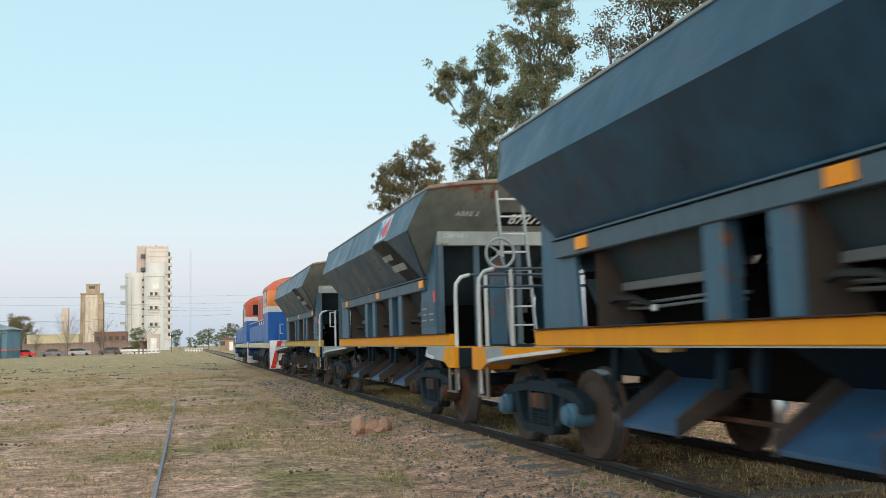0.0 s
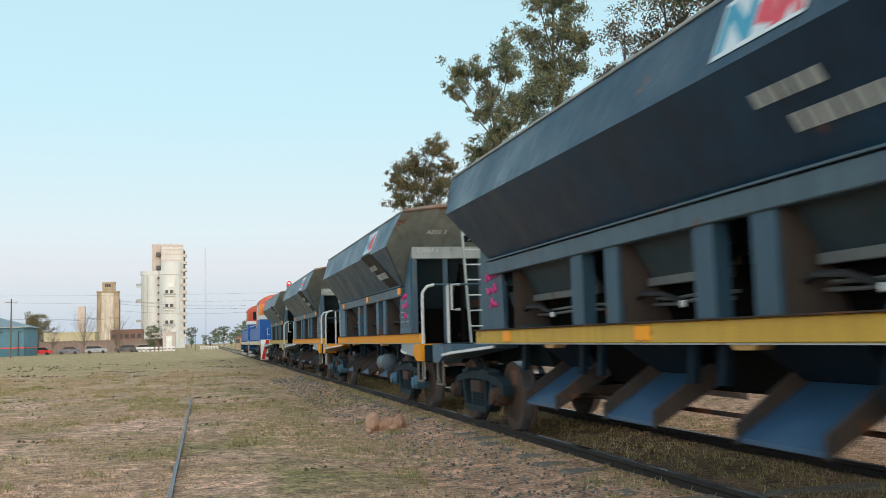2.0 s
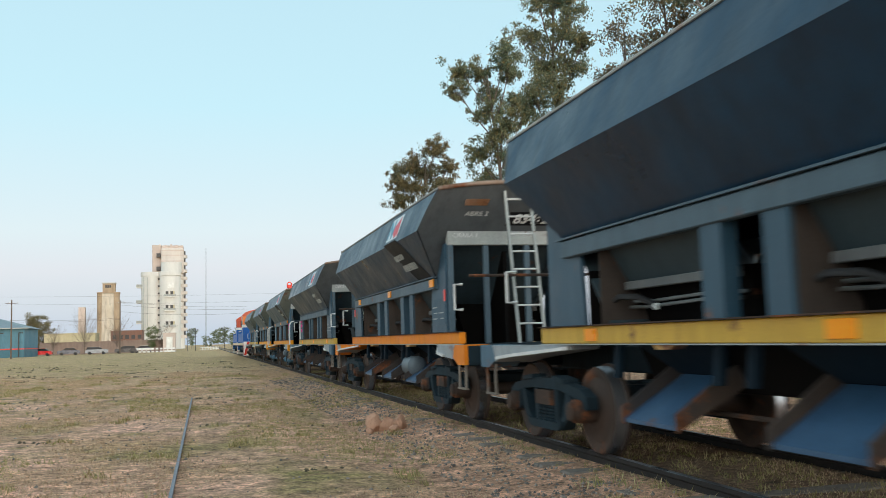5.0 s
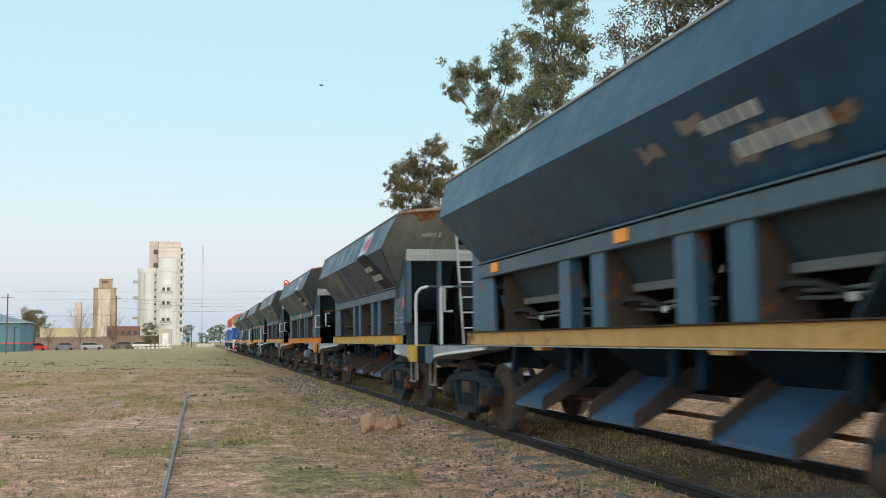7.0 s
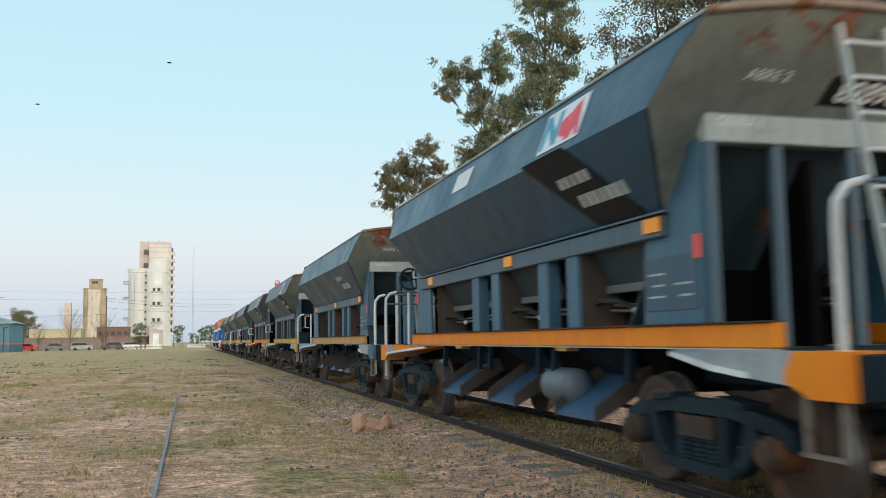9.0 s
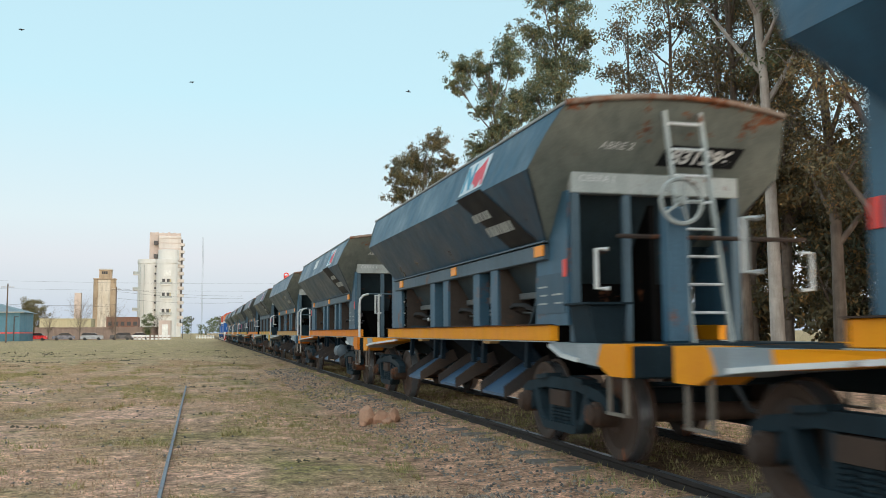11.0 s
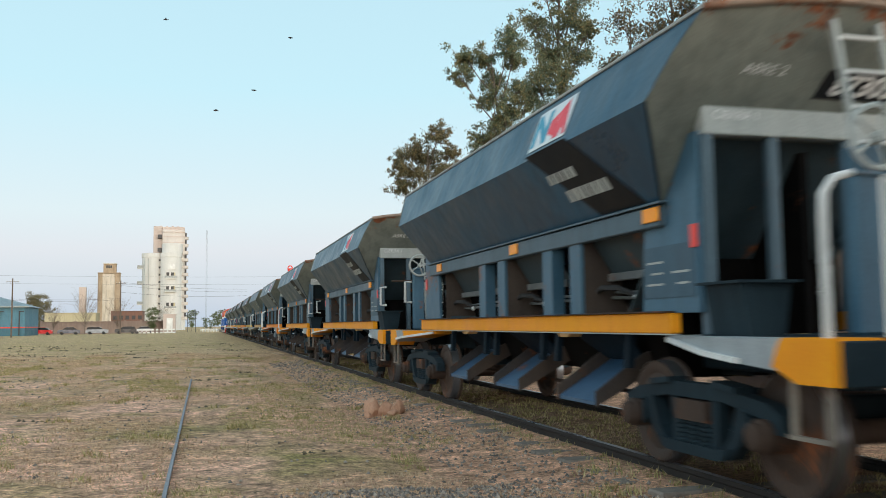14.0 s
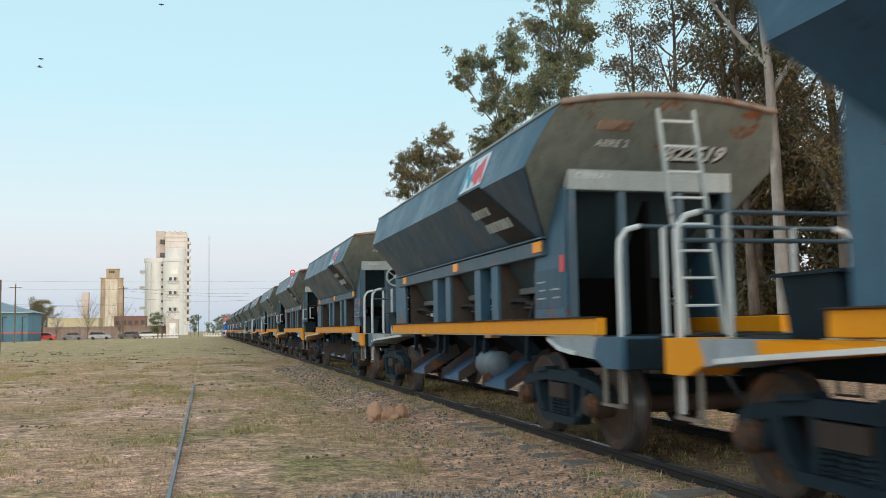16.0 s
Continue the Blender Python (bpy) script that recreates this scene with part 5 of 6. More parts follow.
# three gums stand clear of the wood
COLUMN = [(-0.65, 18.5, 0.85), (1.0, 18.5, 0.85), (0.2, 19.0, 0.5), (-1.2, 17.0, 0.80), (0.7, 17.1, 1.0), (-0.5, 15.6, 1.05), (0.75, 15.4, 1.0), (1.5, 16.2, 0.55), (-1.1, 13.9, 1.0), (0.2, 13.7, 1.1), (-0.3, 12.1, 1.2), (0.9, 11.9, 0.9), (-1.3, 10.6, 1.1), (0.5, 10.0, 1.2)]
SPREADING = [(-1.3, 18.9, 0.85), (1.6, 19.7, 0.95), (0.1, 19.1, 0.85), (-1.7, 17.6, 0.75), (0.4, 17.5, 0.95), (1.85, 18.5, 0.8), (0.4, 16.1, 0.9), (2.1, 16.8, 0.95), (1.3, 15.0, 1.0), (2.7, 15.6, 0.8), (0.7, 14.1, 0.9), (-0.5, 13.4, 0.85), (1.6, 12.8, 1.1), (0.2, 11.6, 1.2)]
LOW = [(1.25, 16.6, 0.95), (-0.9, 15.5, 1.0), (-1.95, 14.2, 0.85), (0.55, 14.9, 1.0), (2.3, 15.2, 0.75), (-0.6, 13.6, 1.1), (1.5, 13.4, 1.2), (-1.8, 12.4, 1.0), (0.3, 11.9, 1.2), (1.9, 11.5, 1.0)]
for label, stem, clumps, leaf, seed, mat, x, y in (
        ("tall dark green gum tree with an upright clumped crown", [(0.2, 0, -0.3), (0.3, 0, 6), (0.1, 0.2, 11), (0.0, 0, 15), (0.1, 0, 18.6)], COLUMN, 0.165, 3, "leaf", 17.9, 43.4),
        ("spreading grey-green gum tree with limbs that lean out", [(1.6, 0, -0.3), (1.4, 0, 6), (1.2, 0.2, 10), (0.9, 0, 14), (0.4, 0, 18.6)], SPREADING, 0.18, 5, "leaf", 18.1, 56.6),
        ("lower brownish gum tree at the end of the row", [(0.3, 0, -0.3), (0.2, 0, 5), (0.3, 0.2, 9), (0.2, 0, 13), (0.5, 0, 16.2)], LOW, 0.20, 8, "leaf_warm", 17.5, 72.0)):
    clump_tree(label, stem, clumps, leaf, seed, mat).matrix_basis = pose(x, y, 0, 0, 0, -math.degrees(math.atan2(x, y)))

gums = [
    tree("gum_tree", "tall grey-green gum tree with loose clumped crown", 16.5, (-1.6, 0.4), 3.5, 0.36, 15, 0.17, seed=3, clumps=175, per=230),
    tree("gum_tree", "tall brownish gum tree with sparse upright limbs", 17.5, (-0.6, 1.0), 3.0, 0.22, 19, leaf=0.13, seed=11, leaf_mat="leaf_brown", bark="bark", clumps=190, per=170),
    tree("gum_tree", "tall gum tree with a pale peeling trunk", 18.5, (-1.6, -0.5), 3.2, 0.45, 15, leaf=0.14, seed=21, leaf_mat="leaf", bark="pale_bark", clumps=130, per=170),
    tree("gum_tree", "slender gum tree with thin airy crown", 14.5, (0.3, 0.2), 1.9, 0.40, 13, leaf=0.13, seed=31, leaf_mat="leaf_brown", clumps=100, per=300),
    tree("shrub", "dense brownish thicket under the gum trees", 6.5, (0.2, 0.2), 3.0, 0.06, 16, seed=41, leaf=0.26, leaf_mat="leaf_brown", clumps=120, per=110, group="thicket under the gum trees"),
]
# (kind, x, y, turn, scale)
STAND = [
    (3, 16.9, 33.3, 0, 1.02), (3, 17.6, 31.0, 130, 1.12), (3, 18.2, 28.8, 40, 1.15), (1, 20.2, 30.0, 170, 0.95), (1, 18.0, 27.0, 60, 1.0),
    (1, 19.5, 27.0, 200, 1.08), (2, 15.8, 22.3, 0, 1.0), (1, 17.6, 22.0, 310, 1.0), (2, 19.2, 21.5, 220, 1.05), (1, 16.4, 18.5, 150, 1.0),
    (0, 18.5, 17.0, 70, 1.1), (2, 16.2, 14.5, 260, 1.0), (1, 23.5, 18.0, 30, 1.1),
    (1, 17.0, 9.0, 40, 1.0), (0, 20.0, 11.0, 140, 1.0), (1, 20.0, 19.0, 250, 1.05), (2, 22.0, 15.5, 90, 1.0),
    (4, 20.6, 26.0, 20, 1.0), (4, 21.2, 31.0, 110, 1.1), (4, 22.2, 22.5, 200, 1.1), (4, 20.4, 36.0, 290, 0.9), (4, 21.0, 18.0, 60, 1.0),
] + [(4, 24.5 + 2.5 * (i % 3), 4.0 + i * 2.9, i * 67, 0.85 + 0.12 * (i % 4)) for i in range(17)]
used = set()
for kind, x, y, turn, sc in STAND:
    m = pose(x, y, -0.2, 0, 0, turn)
    if kind in used:
        t = copy_thing(gums[kind], m)
    else:
        t = gums[kind]
        t.matrix_basis = m
        used.add(kind)
    t.scale = (sc, sc, sc)


# ---------- town beyond the field ----------
M["render_cream"] = paint("cream_render", (0.64, 0.635, 0.61), (0.72, 0.71, 0.685), rough=0.9, grime=0.22, scale=0.12, local=False)
M["render_pink"] = paint("pink_render", (0.56, 0.45, 0.40), (0.66, 0.56, 0.50), rough=0.9, grime=0.3, scale=0.12, local=False)
M["render_blush"] = paint("blush_render", (0.63, 0.57, 0.52), (0.72, 0.66, 0.61), rough=0.9, grime=0.3, scale=0.12, local=False)
M["concrete"] = paint("stained_concrete", (0.30, 0.215, 0.14), (0.48, 0.37, 0.26), rough=0.9, grime=0.5, scale=0.15, local=False)
M["grain_face"] = paint("streaked_concrete", (0.56, 0.48, 0.38), (0.68, 0.61, 0.52), rough=0.9, grime=0.6, scale=0.25, local=False)
M["wall_brown"] = paint("brown_wall", (0.26, 0.19, 0.16), (0.33, 0.25, 0.21), rough=0.9, scale=0.3, local=False)
M["brick"] = paint("red_brick", (0.20, 0.10, 0.075), (0.26, 0.14, 0.10), rough=0.9, scale=0.3, local=False)
M["ochre_wall"] = paint("ochre_wall", (0.50, 0.43, 0.27), (0.60, 0.53, 0.35), rough=0.9, scale=0.3, local=False)
M["teal"] = paint("teal_sheet", (0.05, 0.17, 0.24), (0.08, 0.22, 0.30), rough=0.5, scale=0.5, local=False)
M["teal_dark"] = paint("dark_teal_base", (0.03, 0.12, 0.17), (0.05, 0.16, 0.21), rough=0.55, scale=0.5, local=False)
M["roof"] = paint("tin_roof", (0.16, 0.22, 0.25), (0.22, 0.28, 0.31), rough=0.5, scale=0.5, local=False)
M["pole"] = paint("pole_wood", (0.11, 0.08, 0.06), (0.17, 0.13, 0.10), rough=0.9, local=False)
M["wire"] = paint("wire", (0.03, 0.03, 0.035), rough=0.6)
M["dark"] = paint("dark_opening", (0.02, 0.022, 0.026), rough=0.4)
GZ = -0.2


def flats():
    """Grain silo made into flats: a cluster of round cells with balconies, and a square lift tower."""
    D = 360.0
    b = thing("silo_building", "cream round-walled silo tower block with balconies", "building", at=pose(0, 0, GZ))
    X = lambda t: t * D
    Z = lambda e: e * D + 1.4
    z1, z2 = Z(0.0775), Z(0.1075)
    for i, (t, r, dy) in enumerate(((-0.0525, 3.9, 2.5), (-0.0340, 3.9, 0.0), (-0.0262, 2.7, 4.0))):
        c = part("cell", lathe(B(), [(0, r), (z1 - 1.6, r), (z1 - 1.5, r + 0.25), (z1, r + 0.25), (z1 + 0.1, r - 0.2)], 36, 2, (X(t), D + dy, 0)), M["render_cream"], b, smooth=30)
    part("core", box(B(), (X(-0.0600), D + 2, 0), (X(-0.0195), D + 14, z1 - 0.4), 0.2), M["render_cream"], b)
    part("upper_block", box(B(), (X(-0.0525), D + 3.5, z1 - 0.5), (X(-0.0430), D + 11, z2), 0.15), M["render_pink"], b, "pinkish upper block")
    part("upper_block", box(B(), (X(-0.0430), D + 1.0, z1 - 0.5), (X(-0.0200), D + 11, z2 - 1.6), 0.15), M["render_blush"], b)
    part("parapet", box(B(), (X(-0.0427), D + 1.8, z2 - 1.6), (X(-0.0205), D + 10.5, z2 - 0.4)), M["render_pink"], b)
    part("drum", lathe(B(), [(z1, 3.8), (z1 + 3.6, 3.8), (z1 + 3.7, 3.5)], 36, 2, (X(-0.0325), D + 0.3, 0)), M["render_cream"], b, smooth=30)
    for f in range(11):
        z = 4.2 + f * 2.75 - (0.6 if f > 8 else 0)
        if z < z1 - 2:
            wd = part("window", box(B(), (-16.6, D - 1.3, z), (-15.95, D + 2.5, z + 0.75)), M["dark"], b)
            part("sill", box(B(), (-16.9, D - 1.4, z - 0.15), (-15.6, D + 2.5, z)), M["render_cream"], wd)
    for i, z in enumerate((1.5, 7.2, 13.4, 18.6)):
        x = X(-0.0338)
        bal = part("balcony", prism(B(), [(x - 2.2, D - 2.4), (x - 1.9, D - 4.6), (x + 1.9, D - 4.6), (x + 2.2, D - 2.4)], 2, z + 0.9, z + 1.15), M["e_white"], b, "white balcony")
        part("balustrade", prism(B(), [(x - 2.2, D - 4.5), (x + 2.2, D - 4.5), (x + 2.2, D - 4.6), (x - 2.2, D - 4.6)], 2, z + 1.15, z + 1.95), M["header"], bal)
        for dx in (-1.5, 0.2):
            part("window", box(B(), (x + dx, D - 4.0, z + 1.2), (x + dx + 1.0, D - 3.5, z + 3.2)), M["dark"], bal)
        part("door_panel", box(B(), (x + 1.2, D - 4.0, z + 1.2), (x + 1.75, D - 3.4, z + 3.2)), M["ochre_wall"], bal)
    part("window", box(B(), (X(-0.036), D - 4.05, 23.0), (X(-0.036) + 2.4, D - 3.5, 25.0)), M["e_white"], b)
    for f in range(12):
        z = 4.0 + f * 2.8
        x = X(-0.0192)
        bal = part("balcony", lathe(B(), [(z, 1.5), (z + 0.12, 1.75), (z + 1.15, 1.75), (z + 1.2, 1.6)], 20, 2, (x - 0.7, D + 3.2, 0)), M["render_blush"], b, "rounded corner balcony", smooth=30)
        part("door_opening", box(B(), (x - 0.3, D + 1.6, z + 1.2), (x + 0.35, D + 4.4, z + 2.6)), M["dark"], bal)
    for z in (9.8, 17.5, 24.5 - 1.0):
        x = X(-0.0635)
        bal = part("balcony", box(B(), (x - 1.6, D + 0.5, z), (x + 1.0, D + 4.5, z + 0.3)), M["render_cream"], b)
        part("balustrade", box(B(), (x - 1.62, D + 0.45, z + 0.3), (x + 0.6, D + 0.55, z + 1.2)), M["header"], bal)
    for k, z in enumerate((z1 + 4.2, z1 + 6.4, z1 + 8.2)):
        part("cornice", box(B(), (X(-0.0432), D + 0.85, z), (X(-0.0198), D + 1.0, z + 0.28)), M["render_pink"], b)
    for k in range(5):
        part("roof_stub", box(B(), (X(-0.0515) + k * 2.1, D + 4, z2 - 0.5), (X(-0.0515) + k * 2.1 + 0.7, D + 5, z2 + 0.05 + 0.2 * (k % 2))), M["render_pink"], b)
    for k, t in enumerate((-0.0605, -0.0565, -0.0300)):
        part("pipe", box(B(), (X(t), D - 1.55, 0.2), (X(t) + 0.14, D - 1.3, z1 - 2)), M["header"], b)
    for z in (z1 + 0.3, z1 + 5.4):
        part("window", box(B(), (X(-0.0425) - 1.9, D + 0.9, z + 0.5), (X(-0.0425) - 0.4, D + 3.6, z + 1.9)), M["dark"], b)
    return b


flats()


def grain_tower():
    D = 345.0
    b = thing("grain_tower", "stained concrete grain tower with small roof house", "building", at=pose(0, 0, GZ))
    X = lambda t: t * D
    zt = 0.0560 * D + 1.4
    for i, t in enumerate((-0.1030, -0.0883)):
        part("cell", lathe(B(), [(0, 1.35), (zt, 1.35)], 20, 2, (X(t), D + 1.2, 0)), M["concrete"], b, "stained brown round cell", smooth=30)
    part("front_bay", box(B(), (X(-0.1022), D - 0.3, 0), (X(-0.0898), D + 3.5, zt + 0.1), 0.3), M["grain_face"], b)
    part("cap", box(B(), (X(-0.1068), D - 0.5, zt), (X(-0.0845), D + 4, zt + 0.35)), M["concrete"], b)
    hs = part("roof_house", box(B(), (X(-0.1012), D - 0.2, zt + 0.35), (X(-0.0890), D + 3.5, zt + 3.5)), M["concrete"], b)
    for dx in (-0.0985, -0.0965, -0.0945):
        part("window", box(B(), (X(dx), D - 0.26, zt + 1.9), (X(dx) + 0.55, D - 0.15, zt + 2.9)), M["dark"], hs)
    part("roof_slab", box(B(), (X(-0.1018), D - 0.6, zt + 3.5), (X(-0.0884), D + 4, zt + 3.8)), M["render_cream"], hs)
    part("side_tower", box(B(), (X(-0.1260), D + 4, 0), (X(-0.1195), D + 7, 16.0)), M["render_pink"], b)


grain_tower()

D = 215.0
for name, label, mat, t0, t1, z1, dy in (
        ("boundary_wall", "long low brown wall along the street", "wall_brown", -0.160, -0.031, 2.6, 0.0),
        ("workshop", "long ochre building with flat roof", "ochre_wall", -0.157, -0.108, 4.9, 22.0),
        ("brick_building", "low red brick building", "brick", -0.093, -0.062, 5.3, 26.0),
        ("shop", "low pink house with a white door", "render_pink", -0.0410, -0.0290, 4.0, -6.0)):
    b = thing(name, label, "wall" if "wall" in name else "building", at=pose(0, 0, GZ))
    d = D + dy
    bd = part("wall", box(B(), (t0 * d, d, 0), (t1 * d, d + (0.3 if "wall" in name else 9), z1), 0.02), M[mat], b)
    part("coping", box(B(), (t0 * d - 0.1, d - 0.12, z1), (t1 * d + 0.1, d + (0.42 if "wall" in name else 9.1), z1 + 0.16)), M[mat], b)
    if "wall" in name:
        for i in range(9):
            x = t0 * d + (t1 - t0) * d * i / 8
            part("pier", box(B(), (x - 0.25, d - 0.15, 0), (x + 0.25, d + 0.4, z1 + 0.3)), M[mat], b)
    elif name == "shop":
        part("white_door", box(B(), (t0 * d + 0.7, d - 0.05, 0), (t1 * d - 0.5, d, 3.3)), M["e_white"], b)
    else:
        n = 0 if "work" in name else 5
        for i in range(n):
            x = t0 * d + (t1 - t0) * d * (i + 0.3) / n
            part("window", box(B(), (x, d - 0.03, z1 - 2.0), (x + 0.9, d + 0.1, z1 - 1.0)), M["dark"], b)

shed = thing("teal_shed", "teal metal shed with a hipped tin roof", "shed", at=pose(0, 0, GZ))
d, xr = 180.0, -31.6
part("wall", box(B(), (xr - 22, d, 0), (xr, d + 14, 5.3)), M["teal"], shed)
part("base_band", box(B(), (xr - 22.02, d - 0.02, 0), (xr + 0.02, d + 14.02, 1.45)), M["teal_dark"], shed, "darker painted base")
part("red_band", box(B(), (xr - 22.03, d - 0.03, 1.45), (xr + 0.03, d + 14.03, 1.66)), M["red"], shed)
part("roof", shell([[(xr - 22.8, d - 0.8, 5.3), (xr + 0.8, d - 0.8, 5.3), (xr + 0.8, d + 14.8, 5.3), (xr - 22.8, d + 14.8, 5.3)],
                    [(xr - 16.5, d + 6.7, 7.9), (xr - 7.5, d + 6.7, 7.9), (xr - 7.5, d + 7.3, 7.9), (xr - 16.5, d + 7.3, 7.9)]]), M["roof"], shed)
for k in range(4):
    dp = part("downpipe", box(B(), (xr - 1.0 - 3.3 * k, d - 0.22, 0.1), (xr - 0.84 - 3.3 * k, d - 0.02, 4.4)), M["dark"], shed)
    part("bend", box(B(), (xr - 1.0 - 3.3 * k, d - 0.22, 4.4), (xr - 0.2 - 3.3 * k, d - 0.03, 4.55)), M["dark"], dp)
part("gutter", box(B(), (xr - 22.8, d - 0.9, 5.22), (xr + 0.85, d - 0.78, 5.40)), M["header"], shed, "pale gutter")


def car(label, colour, x, y, turn, wagon_back=False):
    m = paint("car_" + colour[0], colour[1], rough=0.25, grime=0.1)
    c = thing("car", label, "car", "cars parked along the street", at=pose(x, y, GZ + 0.02, 0, 0, turn))
    prof = [(-2.1, 0.3), (-2.1, 0.75), (-1.95, 0.95), (-1.2, 1.0), (1.3 if not wagon_back else 1.5, 1.0), (2.0, 0.95), (2.12, 0.7), (2.12, 0.3)]
    part("body", prism(B(), prof, 1, -0.85, 0.85), m, c)
    top = [(-1.25, 1.0), (-0.55, 1.45), (0.9 if not wagon_back else 1.7, 1.47), (1.6 if not wagon_back else 2.0, 1.0)]
    part("cabin", prism(B(), top, 1, -0.74, 0.74), M["glass"], c, "dark windows")
    part("roof", prism(B(), [(-0.55, 1.452), (0.9 if not wagon_back else 1.7, 1.472), (0.85, 1.51), (-0.5, 1.49)], 1, -0.72, 0.72), m, c)
    for wx in (-1.3, 1.3):
        for s in (-1, 1):
            part("wheel", lathe(B(), [(s * 0.68, 0.3), (s * 0.87, 0.3), (s * 0.875, 0.2)], 14, 1, (wx, 0, 0.3)), M["rubber"], c)


d = 196.0
car("small red hatchback parked by the wall", ("red", (0.55, 0.015, 0.02)), -0.1600 * d, d, 0)
car("dark grey saloon parked by the wall", ("slate", (0.06, 0.08, 0.12)), -0.1335 * d, d, 4)
car("silver estate car parked by the wall", ("silver", (0.28, 0.30, 0.33)), -0.1063 * d, d, 180, True)
car("dark pickup parked by the wall", ("dark", (0.05, 0.05, 0.055)), -0.0790 * d, d + 2, 0, True)
car("white saloon parked beyond the wall", ("white", (0.6, 0.6, 0.6)), -0.0700 * d + 1.5, d + 5, 0)

barrier = thing("white_barrier", "low white painted concrete barrier by the street", "barrier", at=pose(0, 0, GZ))
for i in range(9):
    x = -0.0655 * 200 + i * 0.85
    part("block", box(B(), (x, 200, 0), (x + 0.55, 200.3, 0.95), 0.05), M["e_white"], barrier)
    part("band", box(B(), (x - 0.006, 199.994, 0.35), (x + 0.556, 200.306, 0.6)), M["wall_brown"], barrier)
# poles, wires, mast
POLES = [(-0.0838, 190, 10.6), (-0.1879, 150, 9.0), (-0.2025, 62, 4.8)]
tops = []
for t, dd, h in POLES:
    p = thing("utility_pole", "dark wooden utility pole", "utility pole", "poles along the street", at=pose(t * dd, dd, GZ))
    part("shaft", tube(B(), [(0, 0, -0.3), (0, 0, h)], 0.13, 8, 0.09), M["pole"], p, smooth=50)
    if dd > 100:
        part("crossarm", box(B(), (-0.9, -0.05, h - 0.56), (0.9, 0.05, h - 0.48)), M["pole"], p)
    for x in (-0.8, -0.3, 0.3, 0.8) if dd > 100 else ():
        part("insulator", lathe(B(), [(h - 0.48, 0.04), (h - 0.36, 0.05), (h - 0.30, 0.03)], 8, 2, (x, 0, 0)), M["e_white"], p)
wires = thing("overhead_wires", "thin dark overhead wires across the street", "wires", at=pose(0, 0, 0))
for k, (ea, eb, dd, sag) in enumerate(((0.047, 0.0395, 190, 0.9), (0.0435, 0.0365, 190, 0.8), (0.0365, 0.0325, 190, 1.0), (0.030, 0.030, 188, 0.5), (0.0285, 0.0285, 188, 0.5))):
    xa, xb = (-0.0838 * dd, 0.045 * dd) if k < 3 else (-0.19 * dd, -0.0838 * dd)
    pts = []
    for i in range(13):
        f = i / 12
        pts.append((xa + (xb - xa) * f, dd + 0.2, 1.2 + (ea + (eb - ea) * f) * dd - sag * 4 * f * (1 - f) * 0.5))
    part("wire", tube(B(), pts, 0.024, 4), M["wire"], wires)
for k, (ea, dd) in enumerate(((0.0545, 240), (0.0465, 240))):
    part("wire", tube(B(), [(-60 + 9 * i, dd, 1.2 + ea * dd - 0.5 * math.sin(math.pi * i / 12)) for i in range(13)], 0.02, 4), M["wire"], wires)
mast = thing("radio_mast", "thin grey lattice radio mast", "radio mast", at=pose(0.0026 * 420, 420, GZ))
for a in range(3):
    part("leg", tube(B(), [(0.28 * math.cos(a * 2.1), 0.28 * math.sin(a * 2.1), 0), (0.28 * math.cos(a * 2.1), 0.28 * math.sin(a * 2.1), 44.5)], 0.06, 5), M["tank"], mast)

street = [
    tree("street_tree", "bare brown street tree", 7.2, (0.2, 0.1), 5.6, 0.22, 30, 0.12, 16, 5, seed=5, leaf_mat="leaf_brown", group="street trees"),
    tree("street_tree", "small leafy green street tree", 6.2, (0.1, 0.2), 2.6, 0.14, 14, 0.22, 90, 130, seed=6, leaf_mat="leaf_green", group="street trees"),
    tree("street_tree", "round olive-brown street tree behind the shed", 6.4, (0.1, 0.1), 3.4, 0.12, 16, 0.24, 100, 110, seed=9, leaf_mat="leaf_olive", group="street trees"),
]
SPOTS = [(0, -0.1186, 205, 0.95), (1, -0.0520, 212, 0.78), (0, -0.0420, 214, 0.7), (1, -0.0335, 235, 0.6), (2, -0.166, 240, 1.15), (2, -0.158, 245, 0.95), (0, -0.148, 212, 0.7), (0, -0.087, 214, 0.8),
         (1, -0.0120, 300, 0.9), (1, 0.0020, 330, 0.6), (1, 0.0075, 340, 0.5), (1, 0.0290, 330, 0.7), (1, 0.0340, 300, 0.75), (1, 0.0390, 260, 0.8), (1, 0.046, 230, 0.9), (1, 0.022, 420, 1.2), (1, 0.016, 520, 1.3), (1, 0.012, 560, 1.2)]
seen = set()
for kind, t, dd, sc in SPOTS:
    m = pose(t * dd, dd, GZ, 0, 0, t * 9000)
    if kind in seen:
        tr = copy_thing(street[kind], m)
    else:
        tr = street[kind]
        tr.matrix_basis = m
        seen.add(kind)
    tr.scale = (sc, sc, sc)

# ---------- beside the crossing ----------
# railway lamp on a mast, crossing signals and a crossing keeper's hut
lamp = thing("railway_lamp", "red round lamp housing on a dark steel mast", "railway lamp", at=pose(0.0914 * 150, 150, GZ))
part("mast", tube(B(), [(0, 0, -0.2), (0, 0, 10.5)], 0.16, 8, 0.12), M["pole"], lamp)
part("housing", lathe(B(), [(10.1, 0.32), (10.2, 0.42), (10.6, 0.42), (10.7, 0.25)], 16, 2), M["red"], lamp, "red lamp housing", smooth=40)
part("hood_ring", tube(B(), [(0.36 * math.cos(a * math.tau / 16), 0, 10.7 + 0.42 * math.sin(a * math.tau / 16)) for a in range(17)], 0.09, 6), M["red"], lamp)
